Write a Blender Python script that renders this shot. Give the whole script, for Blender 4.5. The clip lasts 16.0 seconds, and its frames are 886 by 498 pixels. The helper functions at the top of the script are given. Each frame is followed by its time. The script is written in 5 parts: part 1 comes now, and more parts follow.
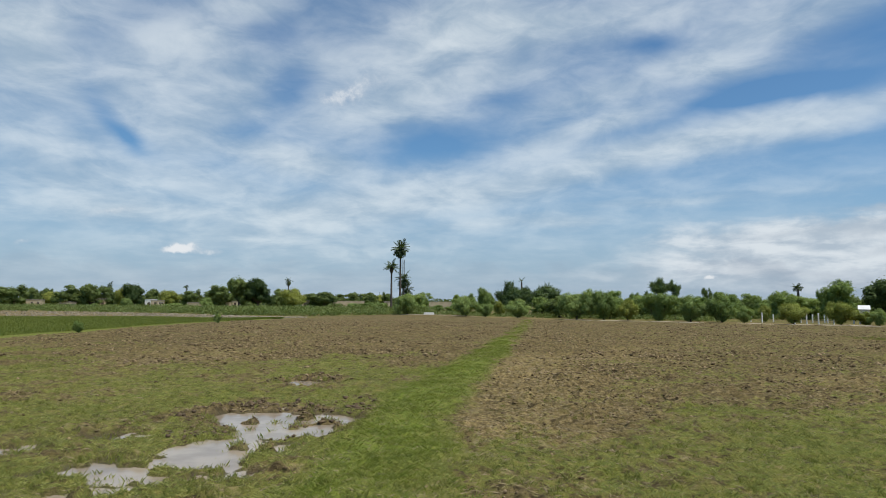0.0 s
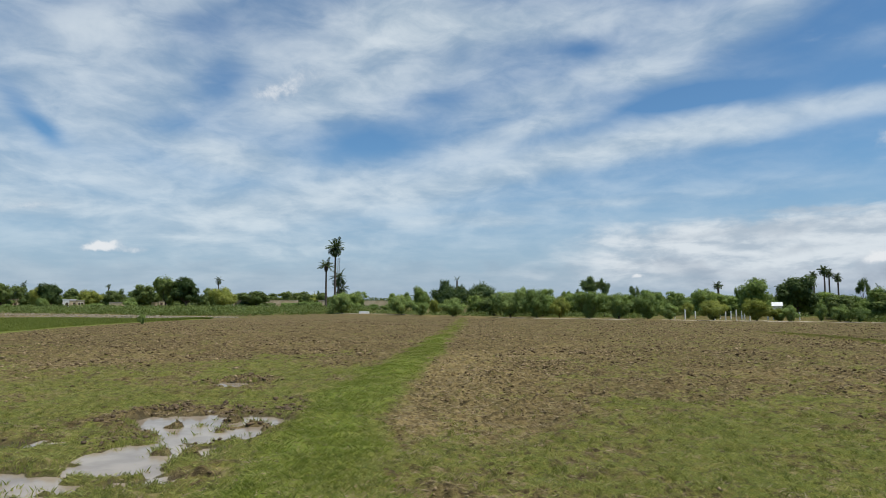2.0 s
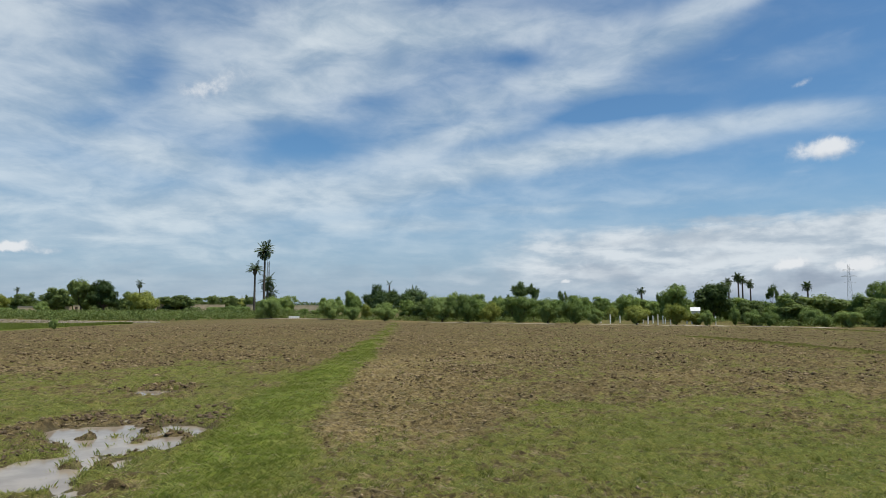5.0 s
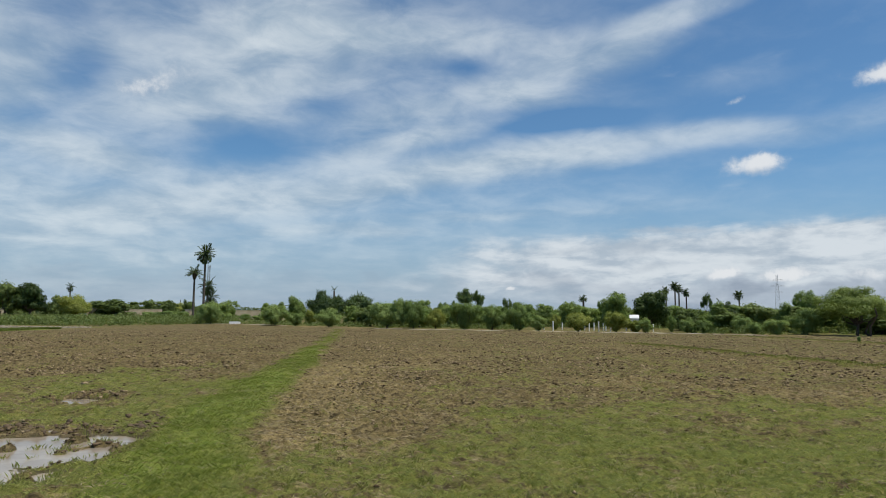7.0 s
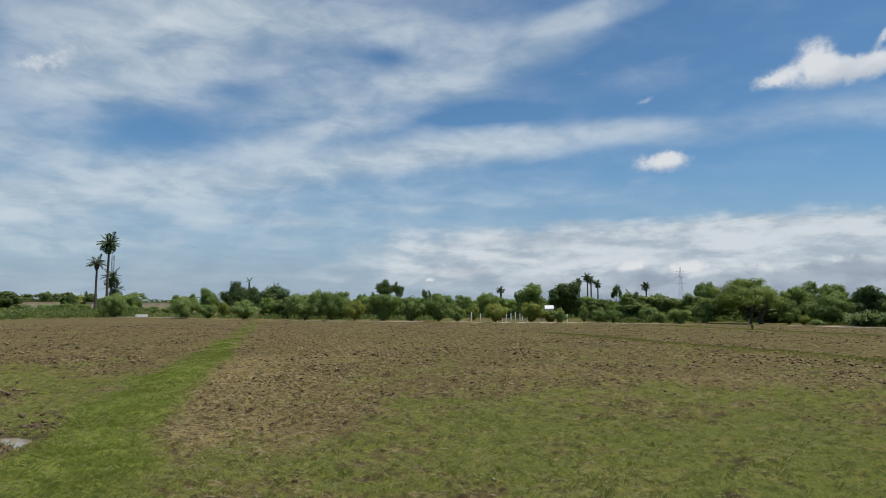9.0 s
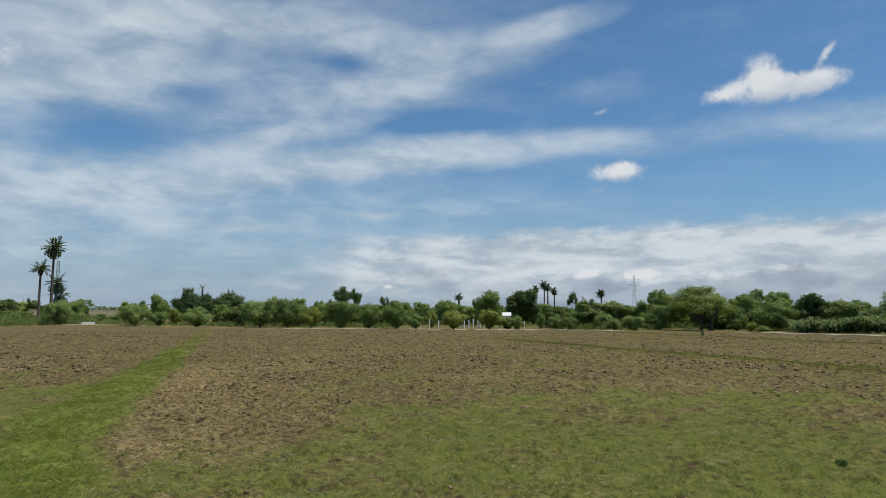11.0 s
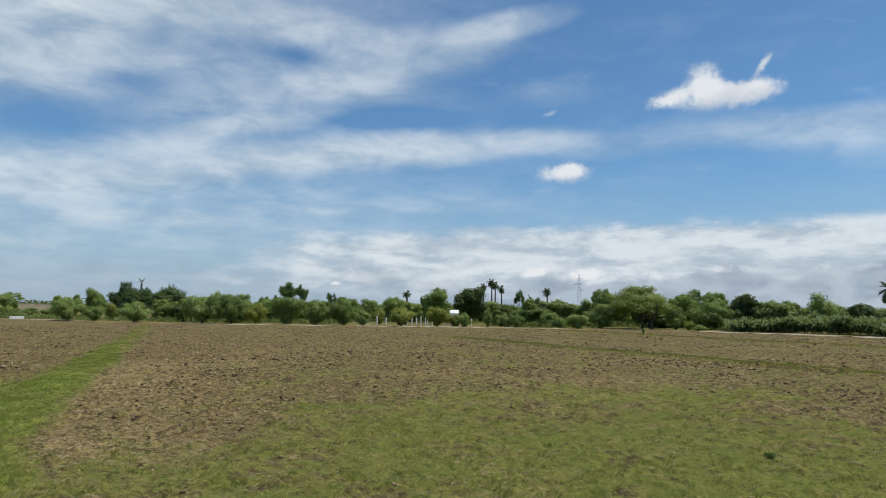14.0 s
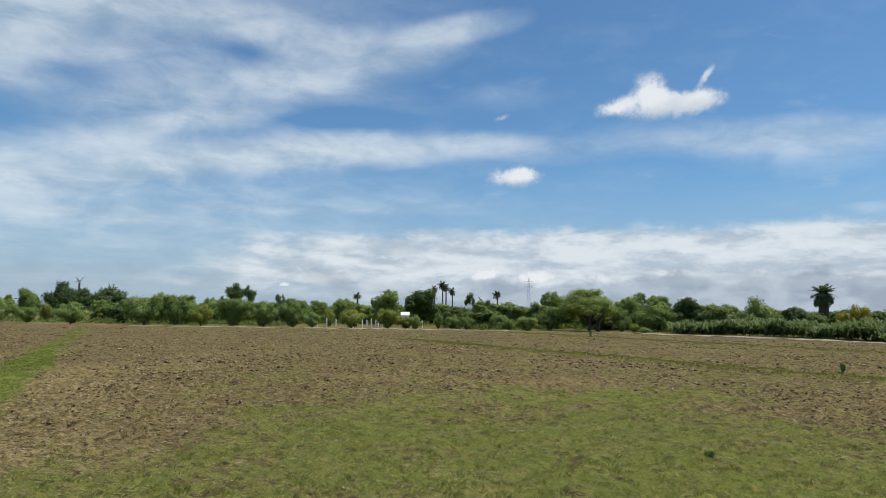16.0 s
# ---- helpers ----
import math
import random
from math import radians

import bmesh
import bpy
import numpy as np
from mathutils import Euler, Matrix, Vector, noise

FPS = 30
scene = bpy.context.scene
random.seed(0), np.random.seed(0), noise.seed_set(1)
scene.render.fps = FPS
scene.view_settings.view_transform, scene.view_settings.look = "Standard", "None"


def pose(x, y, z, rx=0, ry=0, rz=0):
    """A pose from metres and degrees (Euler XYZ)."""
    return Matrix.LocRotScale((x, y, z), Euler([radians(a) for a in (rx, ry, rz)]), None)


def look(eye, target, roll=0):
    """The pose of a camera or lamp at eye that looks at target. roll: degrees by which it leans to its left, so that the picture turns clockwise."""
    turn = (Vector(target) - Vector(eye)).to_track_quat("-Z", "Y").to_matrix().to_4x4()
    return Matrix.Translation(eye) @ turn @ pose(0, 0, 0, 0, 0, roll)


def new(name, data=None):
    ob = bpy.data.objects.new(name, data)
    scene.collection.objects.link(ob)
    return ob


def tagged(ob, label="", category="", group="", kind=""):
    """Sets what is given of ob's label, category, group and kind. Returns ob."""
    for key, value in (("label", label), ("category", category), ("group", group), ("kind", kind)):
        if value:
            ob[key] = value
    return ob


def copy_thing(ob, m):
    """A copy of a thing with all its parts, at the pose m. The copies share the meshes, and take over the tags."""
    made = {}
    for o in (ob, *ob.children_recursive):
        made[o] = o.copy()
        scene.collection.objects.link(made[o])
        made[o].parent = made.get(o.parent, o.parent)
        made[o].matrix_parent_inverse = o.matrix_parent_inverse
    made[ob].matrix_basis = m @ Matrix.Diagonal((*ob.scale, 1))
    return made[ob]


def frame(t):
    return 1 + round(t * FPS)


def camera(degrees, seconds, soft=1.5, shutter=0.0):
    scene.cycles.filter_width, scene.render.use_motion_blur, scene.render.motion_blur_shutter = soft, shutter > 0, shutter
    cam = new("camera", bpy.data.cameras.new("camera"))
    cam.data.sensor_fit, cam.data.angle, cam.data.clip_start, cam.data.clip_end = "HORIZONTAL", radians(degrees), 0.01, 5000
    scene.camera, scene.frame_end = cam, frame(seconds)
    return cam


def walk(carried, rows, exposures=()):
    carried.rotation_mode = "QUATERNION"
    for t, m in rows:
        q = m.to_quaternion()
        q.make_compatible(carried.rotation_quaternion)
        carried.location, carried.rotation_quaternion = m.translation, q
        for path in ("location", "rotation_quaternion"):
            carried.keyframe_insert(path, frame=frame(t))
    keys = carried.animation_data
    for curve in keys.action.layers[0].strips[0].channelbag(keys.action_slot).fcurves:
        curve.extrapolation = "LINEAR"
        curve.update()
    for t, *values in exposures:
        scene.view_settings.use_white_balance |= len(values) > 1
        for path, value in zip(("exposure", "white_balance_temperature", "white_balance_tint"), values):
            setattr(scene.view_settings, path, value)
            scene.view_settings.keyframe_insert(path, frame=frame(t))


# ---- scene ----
EYE = 2.4
cam = camera(69.63, 16.0, soft=0.9)
# seconds, metres right, ahead and up of the first eye, degrees turned right, tilted up, leaned
ROWS = [
    (0.0, 0.000, 0.000, 0.000, 0.00, 4.83, -0.27),
    (0.5, 0.021, 0.001, -0.006, 1.25, 5.15, -0.27),
    (1.0, 0.035, 0.004, 0.000, 2.81, 5.46, -0.02),
    (1.5, 0.049, 0.008, -0.005, 4.53, 5.33, 0.08),
    (2.0, 0.068, 0.011, -0.008, 5.76, 4.73, 0.01),
    (2.5, 0.072, 0.015, -0.003, 7.36, 5.06, -0.24),
    (3.0, 0.084, 0.014, -0.001, 8.74, 5.76, -0.31),
    (3.5, 0.087, 0.017, -0.006, 9.72, 5.58, -0.16),
    (4.0, 0.095, 0.010, 0.000, 10.49, 5.36, -0.24),
    (6.5, 0.153, 0.001, -0.009, 14.66, 5.14, -0.23),
    (7.0, 0.166, 0.006, -0.001, 16.63, 5.73, -0.41),
    (7.5, 0.162, 0.032, -0.009, 20.01, 5.32, 0.17),
    (8.0, 0.153, 0.051, -0.011, 22.17, 4.99, -0.18),
    (8.5, 0.144, 0.065, -0.011, 23.03, 4.88, -0.16),
    (9.0, 0.149, 0.063, -0.008, 23.88, 4.99, -0.14),
    (9.5, 0.154, 0.048, -0.004, 24.75, 5.18, -0.27),
    (10.0, 0.171, 0.075, -0.014, 25.88, 5.36, -0.22),
    (12.5, 0.193, 0.125, -0.021, 29.93, 5.47, -0.42),
    (13.0, 0.207, 0.127, -0.031, 30.80, 5.20, -0.61),
    (13.5, 0.214, 0.128, -0.029, 31.14, 5.46, -0.56),
    (14.0, 0.217, 0.125, -0.033, 32.23, 5.43, -0.63),
    (14.5, 0.210, 0.125, -0.023, 33.43, 5.39, -0.94),
    (15.0, 0.209, 0.139, -0.023, 34.75, 5.45, -0.89),
    (15.5, 0.202, 0.134, -0.026, 35.69, 5.52, -0.71),
    (16.0, 0.203, 0.136, -0.025, 36.62, 5.66, -0.81),
]
walk(cam, [(t, pose(x, y, EYE + z, 90 + tilt, 0, -turn) @ pose(0, 0, 0, 0, 0, -lean))
           for t, x, y, z, turn, tilt, lean in ROWS],
     exposures=((0.0, 0.02), (4.0, 0.0), (7.5, -0.07), (10.0, -0.15), (12.5, -0.05), (16.0, 0.07)))

# ---- sun, sky and clouds ----
SUN_AZ, SUN_EL = 126.0, 68.0


def toward(az, el, d=1.0):
    a, e = radians(az), radians(el)
    return Vector((math.sin(a) * math.cos(e), math.cos(a) * math.cos(e), math.sin(e))) * d


sun = new("sun", bpy.data.lights.new("sun", "SUN"))
sun.data.energy, sun.data.angle, sun.data.color = 3.8, radians(0.6), (1.0, 0.95, 0.86)
sun.matrix_world = look(toward(SUN_AZ, SUN_EL, 400), (0, 0, 0))

world = bpy.data.worlds.new("sky")
scene.world = world
world.use_nodes = True
WN, WL = world.node_tree.nodes, world.node_tree.links
WN.clear()


def wnode(kind):
    return WN.new(kind)


def wop(kind, operation):
    n = WN.new(kind)
    n.operation = operation
    return n


def wput(socket, value):
    if isinstance(value, bpy.types.NodeSocket):
        WL.new(value, socket)
    else:
        socket.default_value = value


def wmath(op, a, b=0.0, c=0.0, clamp=False):
    n = wop("ShaderNodeMath", op)
    n.use_clamp = clamp
    for s, v in zip(n.inputs, (a, b, c)):
        wput(s, v)
    return n.outputs[0]


def wramp(value, lo, hi, a=0.0, b=1.0):
    n = wnode("ShaderNodeMapRange")
    n.interpolation_type = "SMOOTHSTEP"
    for s, v in zip(n.inputs, (value, lo, hi, a, b)):
        wput(s, v)
    return n.outputs[0]


def wmix(fac, a, b):
    n = wnode("ShaderNodeMix")
    n.data_type = "RGBA"
    wput(n.inputs[0], fac), wput(n.inputs[6], a), wput(n.inputs[7], b)
    return n.outputs[2]


def wnoise(vector, scale, detail=6.0, rough=0.55, warp=0.0):
    n = wnode("ShaderNodeTexNoise")
    wput(n.inputs["Vector"], vector)
    for key, v in (("Scale", scale), ("Detail", detail), ("Roughness", rough), ("Distortion", warp)):
        n.inputs[key].default_value = v
    return n.outputs["Fac"], n.outputs["Color"]


def wxyz(x, y, z=0.0):
    n = wnode("ShaderNodeCombineXYZ")
    for s, v in zip(n.inputs, (x, y, z)):
        wput(s, v)
    return n.outputs[0]


def wvec(op, a, b):
    n = wop("ShaderNodeVectorMath", op)
    wput(n.inputs[0], a), wput(n.inputs[1], b)
    return n.outputs[0]


sky = wnode("ShaderNodeTexSky")
sky.sky_type, sky.sun_disc = "NISHITA", False
sky.sun_elevation, sky.sun_rotation = radians(SUN_EL), radians(SUN_AZ)
sky.altitude, sky.air_density, sky.dust_density, sky.ozone_density = 20.0, 1.0, 0.6, 1.6
coord = wnode("ShaderNodeTexCoord").outputs["Generated"]
split = wnode("ShaderNodeSeparateXYZ")
WL.new(coord, split.inputs[0])
dx, dy, dz = split.outputs
AZ = wmath("DEGREES", wmath("ARCTAN2", dx, dy))
EL = wmath("DEGREES", wmath("ARCSINE", dz))
FLAT = wxyz(AZ, EL)
# a cloud deck overhead, seen in perspective
deck_h = wmath("ADD", wmath("MAXIMUM", dz, 0.0), 0.16)
DECK = wxyz(wmath("DIVIDE", dx, deck_h), wmath("DIVIDE", dy, deck_h))
warp_n = wnoise(DECK, 1.7, 5.0, 0.6)[1]
WARP = wvec("ADD", FLAT, wvec("MULTIPLY", wvec("SUBTRACT", warp_n, (0.5, 0.5, 0.5)), (3.4, 1.7, 0.0)))
fine_n = wnoise(FLAT, 0.55, 6.0, 0.6)[1]
LUMP = wvec("ADD", FLAT, wvec("MULTIPLY", wvec("SUBTRACT", fine_n, (0.5, 0.5, 0.5)), (1.5, 1.0, 0.0)))


LAST = []


def streak(where, az, el, along, across, tilt, dense):
    """One soft elliptical patch of cloud, in degrees of the sky. Each takes up after the one before it, which keeps the shader's stack small."""
    if LAST:
        n = wop("ShaderNodeVectorMath", "MULTIPLY_ADD")
        wput(n.inputs[0], LAST[-1])
        n.inputs[1].default_value = (1e-7, 1e-7, 1e-7)
        wput(n.inputs[2], where)
        where = n.outputs[0]
    m = wnode("ShaderNodeMapping")
    m.vector_type = "TEXTURE"
    wput(m.inputs["Vector"], where)
    m.inputs["Location"].default_value = (az, el, 0)
    m.inputs["Rotation"].default_value = (0, 0, radians(tilt))
    m.inputs["Scale"].default_value = (along, across, 1)
    ln = wop("ShaderNodeVectorMath", "LENGTH")
    WL.new(m.outputs[0], ln.inputs[0])
    LAST.append(wramp(ln.outputs["Value"], 1.7, 0.1, 0.0, dense))
    return LAST[-1]


def total(parts):
    s = parts[0]
    for q in parts[1:]:
        s = wmath("ADD", s, q)
    LAST.append(s)
    return s


veil_a = total([
    streak(WARP, -34.7, 19.5, 3.3, 2.44, -10, 1.15), streak(WARP, -31.8, 21.8, 4.8, 1.38, 22, 0.50),
    streak(WARP, -23.9, 19.0, 6.8, 3.20, 22, 0.70), streak(WARP, -22.7, 21.6, 3.6, 1.11, 13, 0.35),
    streak(WARP, -17.7, 24.7, 3.4, 1.03, 7, 0.75), streak(WARP, -19.3, 16.4, 5.2, 2.02, 34, 0.50),
    streak(WARP, -23.7, 13.9, 3.9, 2.20, -4, 0.40), streak(WARP, -33.4, 16.6, 3.0, 2.03, 10, 0.40),
    streak(WARP, -32.8, 11.6, 5.5, 2.34, -18, 0.55), streak(WARP, -13.4, 12.4, 5.6, 1.32, -9, 0.95),
])
veil_b = total([
    streak(WARP, -19.0, 9.6, 6.4, 1.53, -7, 0.45), streak(WARP, -30.0, 8.7, 6.9, 1.58, -4, 0.50),
    streak(WARP, -28.0, 7.2, 8.0, 0.99, 2, 0.50), streak(WARP, -27.4, 7.2, 2.2, 0.41, 4, 0.40),
    streak(WARP, -2.4, 21.4, 8.6, 3.45, 28, 0.80), streak(WARP, -0.8, 18.6, 7.7, 1.35, 12, 0.50),
    streak(WARP, 2.3, 24.9, 5.6, 2.12, 17, 0.70), streak(WARP, 6.5, 22.3, 5.0, 2.62, 21, 0.40),
    streak(WARP, -1.3, 16.6, 9.3, 0.63, 3, 0.30), streak(WARP, -11.6, 21.2, 3.0, 1.15, 4, 0.30),
])
veil_c = total([
    streak(WARP, 2.3, 9.7, 8.6, 1.61, 6, 0.55), streak(WARP, -7.4, 8.8, 8.0, 1.80, 13, 0.65),
    streak(WARP, -14.7, 7.1, 9.1, 1.67, 7, 0.50), streak(WARP, 5.9, 7.1, 7.1, 0.56, 3, 0.50),
    streak(WARP, -11.3, 5.2, 10.7, 1.30, 1, 0.32), streak(WARP, -25.7, 10.7, 6.7, 1.37, -8, 0.30),
    streak(WARP, -27.7, 14.3, 3.1, 0.88, -50, -0.60), streak(WARP, -14.0, 18.7, 2.3, 1.67, 42, -0.55),
    streak(WARP, -15.6, 22.6, 2.9, 1.24, 6, -0.35), streak(WARP, -25.5, 12.5, 2.5, 0.82, -27, -0.30),
])
veil_d = total([
    streak(WARP, 4.9, 17.3, 3.6, 1.46, 8, -0.40), streak(WARP, -17.8, 14.6, 2.8, 0.84, 15, -0.30),
    streak(WARP, 16.0, 23.9, 9.7, 1.36, 0, 0.75), streak(WARP, 8.8, 24.3, 7.5, 1.48, 10, 0.50),
    streak(WARP, 29.0, 22.1, 7.1, 1.87, 11, 0.85), streak(WARP, 34.2, 23.1, 3.0, 1.68, 14, 0.35),
    streak(WARP, 38.5, 24.9, 4.6, 0.89, 8, 0.80), streak(WARP, 23.8, 19.4, 4.7, 1.14, -6, 0.65),
    streak(WARP, 15.5, 18.1, 6.1, 1.24, 10, 0.50), streak(WARP, 16.1, 16.0, 4.9, 0.73, 10, 0.55),
])
veil_e = total([
    streak(WARP, 10.1, 14.0, 5.9, 1.05, 17, 0.50), streak(WARP, 23.8, 13.7, 7.7, 1.39, 5, 0.90),
    streak(WARP, 32.5, 14.5, 8.5, 1.08, 4, 0.75), streak(WARP, 40.4, 14.9, 5.2, 0.80, -2, 0.35),
    streak(WARP, 16.6, 12.6, 6.6, 1.29, 9, 0.75), streak(WARP, 7.7, 11.0, 7.2, 1.35, 13, 0.55),
    streak(WARP, 18.7, 8.7, 6.6, 0.40, 3, 0.35), streak(WARP, 11.7, 7.0, 3.0, 0.40, 2, 0.40),
    streak(WARP, 42.8, 18.8, 4.1, 0.73, 4, 0.12), streak(WARP, 34.0, 9.6, 7.4, 0.69, 0, 0.12),
])
veil_f = total([
    streak(WARP, 18.1, 21.9, 3.1, 0.79, -7, -0.32), streak(WARP, 26.4, 16.7, 6.7, 0.78, 2, -0.35),
    streak(WARP, -0.6, 13.9, 6.1, 1.63, 6, -0.55), streak(WARP, 26.9, 17.8, 3.6, 0.48, -1, -0.20),
    streak(WARP, 47.1, 14.4, 6.0, 0.88, -3, 0.35), streak(WARP, 59.4, 14.6, 7.5, 1.19, -3, 0.45),
    streak(WARP, 68.1, 14.0, 5.7, 1.19, -7, 0.50), streak(WARP, 65.7, 12.7, 6.4, 1.05, -6, 0.25),
    streak(WARP, 70.8, 8.4, 1.8, 0.34, -5, 0.25), streak(WARP, 41.4, 19.7, 3.6, 0.67, 7, 0.12),
])
veil_g = total([
    streak(WARP, 29.7, 8.9, 8.1, 0.50, 2, 0.15),
])
veil = total([veil_a, veil_b, veil_c, veil_d, veil_e, veil_f, veil_g, streak(WARP, -18, 15, 36, 15, 0, 0.45), streak(WARP, 8, 20, 26, 9, 6, 0.22), streak(WARP, 14, 9, 30, 4.0, 3, 0.16), streak(WARP, -60, 18, 22, 14, 0, 0.6), streak(WARP, 100, 20, 18, 8, 0, 0.4), streak(WARP, 0, 42, 60, 9, 0, 0.45)])
veil_deck = wnoise(DECK, 2.3, 9.0, 0.58, 0.25)[0]
wind = wnode("ShaderNodeMapping")
wput(wind.inputs["Vector"], WARP)
wind.inputs["Rotation"].default_value = (0, 0, radians(-18))
wind.inputs["Scale"].default_value = (0.42, 1.0, 1.0)
veil_fibre = wnoise(wind.outputs[0], 0.42, 8.0, 0.58, 0.5)[0]
veil_noise = wmath("ADD", wmath("MULTIPLY", veil_deck, 0.55), wmath("MULTIPLY", veil_fibre, 0.45))
thick = wmath("ADD", veil, wmath("MULTIPLY", wmath("MULTIPLY", wmath("SUBTRACT", veil_noise, 0.5), 1.7), wramp(veil, 0.0, 0.7, 0.25, 1.0)))
veil_d = wmath("SUBTRACT", 1.0, wmath("EXPONENT", wmath("MULTIPLY", wmath("MAXIMUM", thick, 0.0), -1.0)))
veil_d = wmath("MULTIPLY", veil_d, 0.97)

bank = total([
    streak(LUMP, 27, 4.9, 11, 2.0, 0, 0.75), streak(LUMP, 45, 5.0, 13, 2.2, 0, 1.0), streak(LUMP, 62, 4.9, 15, 2.3, 0, 1.0),
    streak(LUMP, 84, 4.9, 18, 2.5, 0, 1.0), streak(LUMP, 42, 2.4, 26, 1.6, 0, 0.8), streak(LUMP, 75, 2.4, 22, 2.2, 0, 0.9),
])
heap_noise = wnoise(FLAT, 0.7, 5.0, 0.5)[0]
heap_fine = wnoise(FLAT, 1.9, 5.0, 0.6)[0]
bank_noise = wnoise(wvec("MULTIPLY", FLAT, (0.28, 1.0, 1.0)), 0.62, 7.0, 0.56, 0.3)[0]
bank_d = wramp(wmath("ADD", bank, wmath("MULTIPLY", wmath("SUBTRACT", bank_noise, 0.5), 1.0)), 0.1, 0.8, 0.0, 0.93)

heap_a = total([
    streak(LUMP, 55.6, 17.7, 3.9, 1.10, -2, 1.10), streak(LUMP, 54.9, 19.3, 1.4, 1.14, -5, 1.00),
    streak(LUMP, 58.7, 17.9, 2.1, 0.77, -0, 0.90), streak(LUMP, 59.6, 19.7, 1.1, 0.42, 48, 0.80),
    streak(LUMP, 51.7, 17.8, 1.6, 0.58, 21, 0.60), streak(LUMP, 42.9, 12.0, 2.1, 0.80, -1, 1.10),
    streak(LUMP, 44.0, 12.6, 1.2, 0.60, -1, 0.60), streak(LUMP, 41.9, 17.4, 0.9, 0.25, 20, 0.60),
])
heap_b = total([
    streak(LUMP, -22.5, 4.5, 1.3, 0.38, 11, 1.40), streak(LUMP, -20.7, 4.2, 1.6, 0.29, -1, 0.70),
    streak(LUMP, -33.4, 4.4, 0.7, 0.25, 13, 0.54), streak(LUMP, -27.4, 7.2, 2.2, 0.41, 7, 0.54),
    streak(LUMP, -7.5, 18.9, 3.2, 1.14, 26, 0.51), streak(LUMP, -10.1, 17.9, 2.0, 0.85, 13, 0.37),
    streak(LUMP, 40.4, 3.4, 1.7, 0.51, 9, 1.24), streak(LUMP, 45.0, 3.3, 1.9, 0.50, 4, 1.32),
    streak(LUMP, 50.4, 3.1, 1.9, 0.44, 0, 0.70), streak(LUMP, 56.5, 3.5, 2.7, 0.38, -0, 0.62),
    streak(LUMP, 62.5, 3.8, 2.5, 0.37, -1, 0.54), streak(LUMP, 22.8, 2.2, 0.6, 0.20, 1, 1.08),
    streak(LUMP, 69.1, 3.2, 2.9, 0.30, 4, 0.46), streak(LUMP, 53.3, 3.8, 1.2, 0.29, -0, 0.46),
])
heap = total([heap_a, heap_b])
heap_e = wmath("ADD", heap, wmath("MULTIPLY", wmath("SUBTRACT", heap_noise, 0.5), 0.7))
heap_e = wmath("ADD", heap_e, wmath("MULTIPLY", wmath("SUBTRACT", heap_fine, 0.5), 0.5))
heap_d = wramp(heap_e, 0.12, 1.25, 0.0, 0.94)

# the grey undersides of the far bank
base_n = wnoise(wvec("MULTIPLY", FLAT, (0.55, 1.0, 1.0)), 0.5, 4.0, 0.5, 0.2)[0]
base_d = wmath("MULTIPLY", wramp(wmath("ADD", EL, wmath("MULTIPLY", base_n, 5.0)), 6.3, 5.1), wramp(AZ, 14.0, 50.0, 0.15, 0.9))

blue = wvec("MULTIPLY", sky.outputs[0], (0.063, 0.092, 0.109))
haze = wramp(EL, 13.0, 0.0, 0.0, 0.8)
colour = wmix(haze, blue, (0.335, 0.43, 0.57, 1))
veil_col = wmix(wramp(veil_noise, 0.34, 0.64), (0.365, 0.475, 0.58, 1), (0.715, 0.785, 0.825, 1))
colour = wmix(veil_d, colour, veil_col)
bank_fine = wnoise(wvec("MULTIPLY", FLAT, (0.4, 1.0, 1.0)), 1.5, 7.0, 0.6, 0.4)[0]
bank_col = wmix(wramp(wmath("ADD", wmath("MULTIPLY", bank_noise, 0.75), wmath("MULTIPLY", bank_fine, 0.25)), 0.36, 0.60), (0.43, 0.51, 0.595, 1), (0.70, 0.755, 0.80, 1))
colour = wmix(bank_d, colour, bank_col)
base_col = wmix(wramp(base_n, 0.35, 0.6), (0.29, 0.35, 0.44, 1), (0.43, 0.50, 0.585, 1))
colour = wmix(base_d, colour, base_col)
scud = total([
    streak(LUMP, 36.4, 7.1, 3.6, 0.30, -3, 0.55), streak(LUMP, 34.4, 5.7, 1.9, 0.56, 16, 0.60),
    streak(LUMP, 31.8, 5.8, 1.5, 0.41, 1, 0.50), streak(LUMP, 35.0, 4.1, 1.6, 0.36, 11, 0.50),
    streak(LUMP, 42.8, 4.3, 0.8, 0.25, 0, 0.50), streak(LUMP, 56.5, 5.2, 0.6, 0.19, -1, 0.70),
    streak(LUMP, 28.3, 5.5, 3.0, 0.25, 6, 0.35), streak(LUMP, 59.6, 3.1, 5.2, 0.42, 4, 0.60),
    streak(LUMP, 66.1, 2.8, 5.0, 0.49, 2, 0.65), streak(LUMP, 51.4, 2.0, 5.7, 0.44, 0, 0.40),
])
colour = wmix(wmath("MINIMUM", wmath("MULTIPLY", scud, wramp(bank_noise, 0.3, 0.55)), 0.7), colour, (0.42, 0.49, 0.57, 1))
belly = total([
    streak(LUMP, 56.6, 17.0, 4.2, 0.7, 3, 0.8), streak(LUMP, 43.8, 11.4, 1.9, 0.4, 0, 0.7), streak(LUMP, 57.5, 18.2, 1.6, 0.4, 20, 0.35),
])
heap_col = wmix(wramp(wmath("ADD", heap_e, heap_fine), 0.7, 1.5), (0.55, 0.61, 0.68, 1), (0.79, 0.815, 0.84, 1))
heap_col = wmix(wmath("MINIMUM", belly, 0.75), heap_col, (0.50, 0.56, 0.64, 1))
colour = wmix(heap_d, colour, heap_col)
air = wnode("ShaderNodeBackground")
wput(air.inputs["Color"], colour)
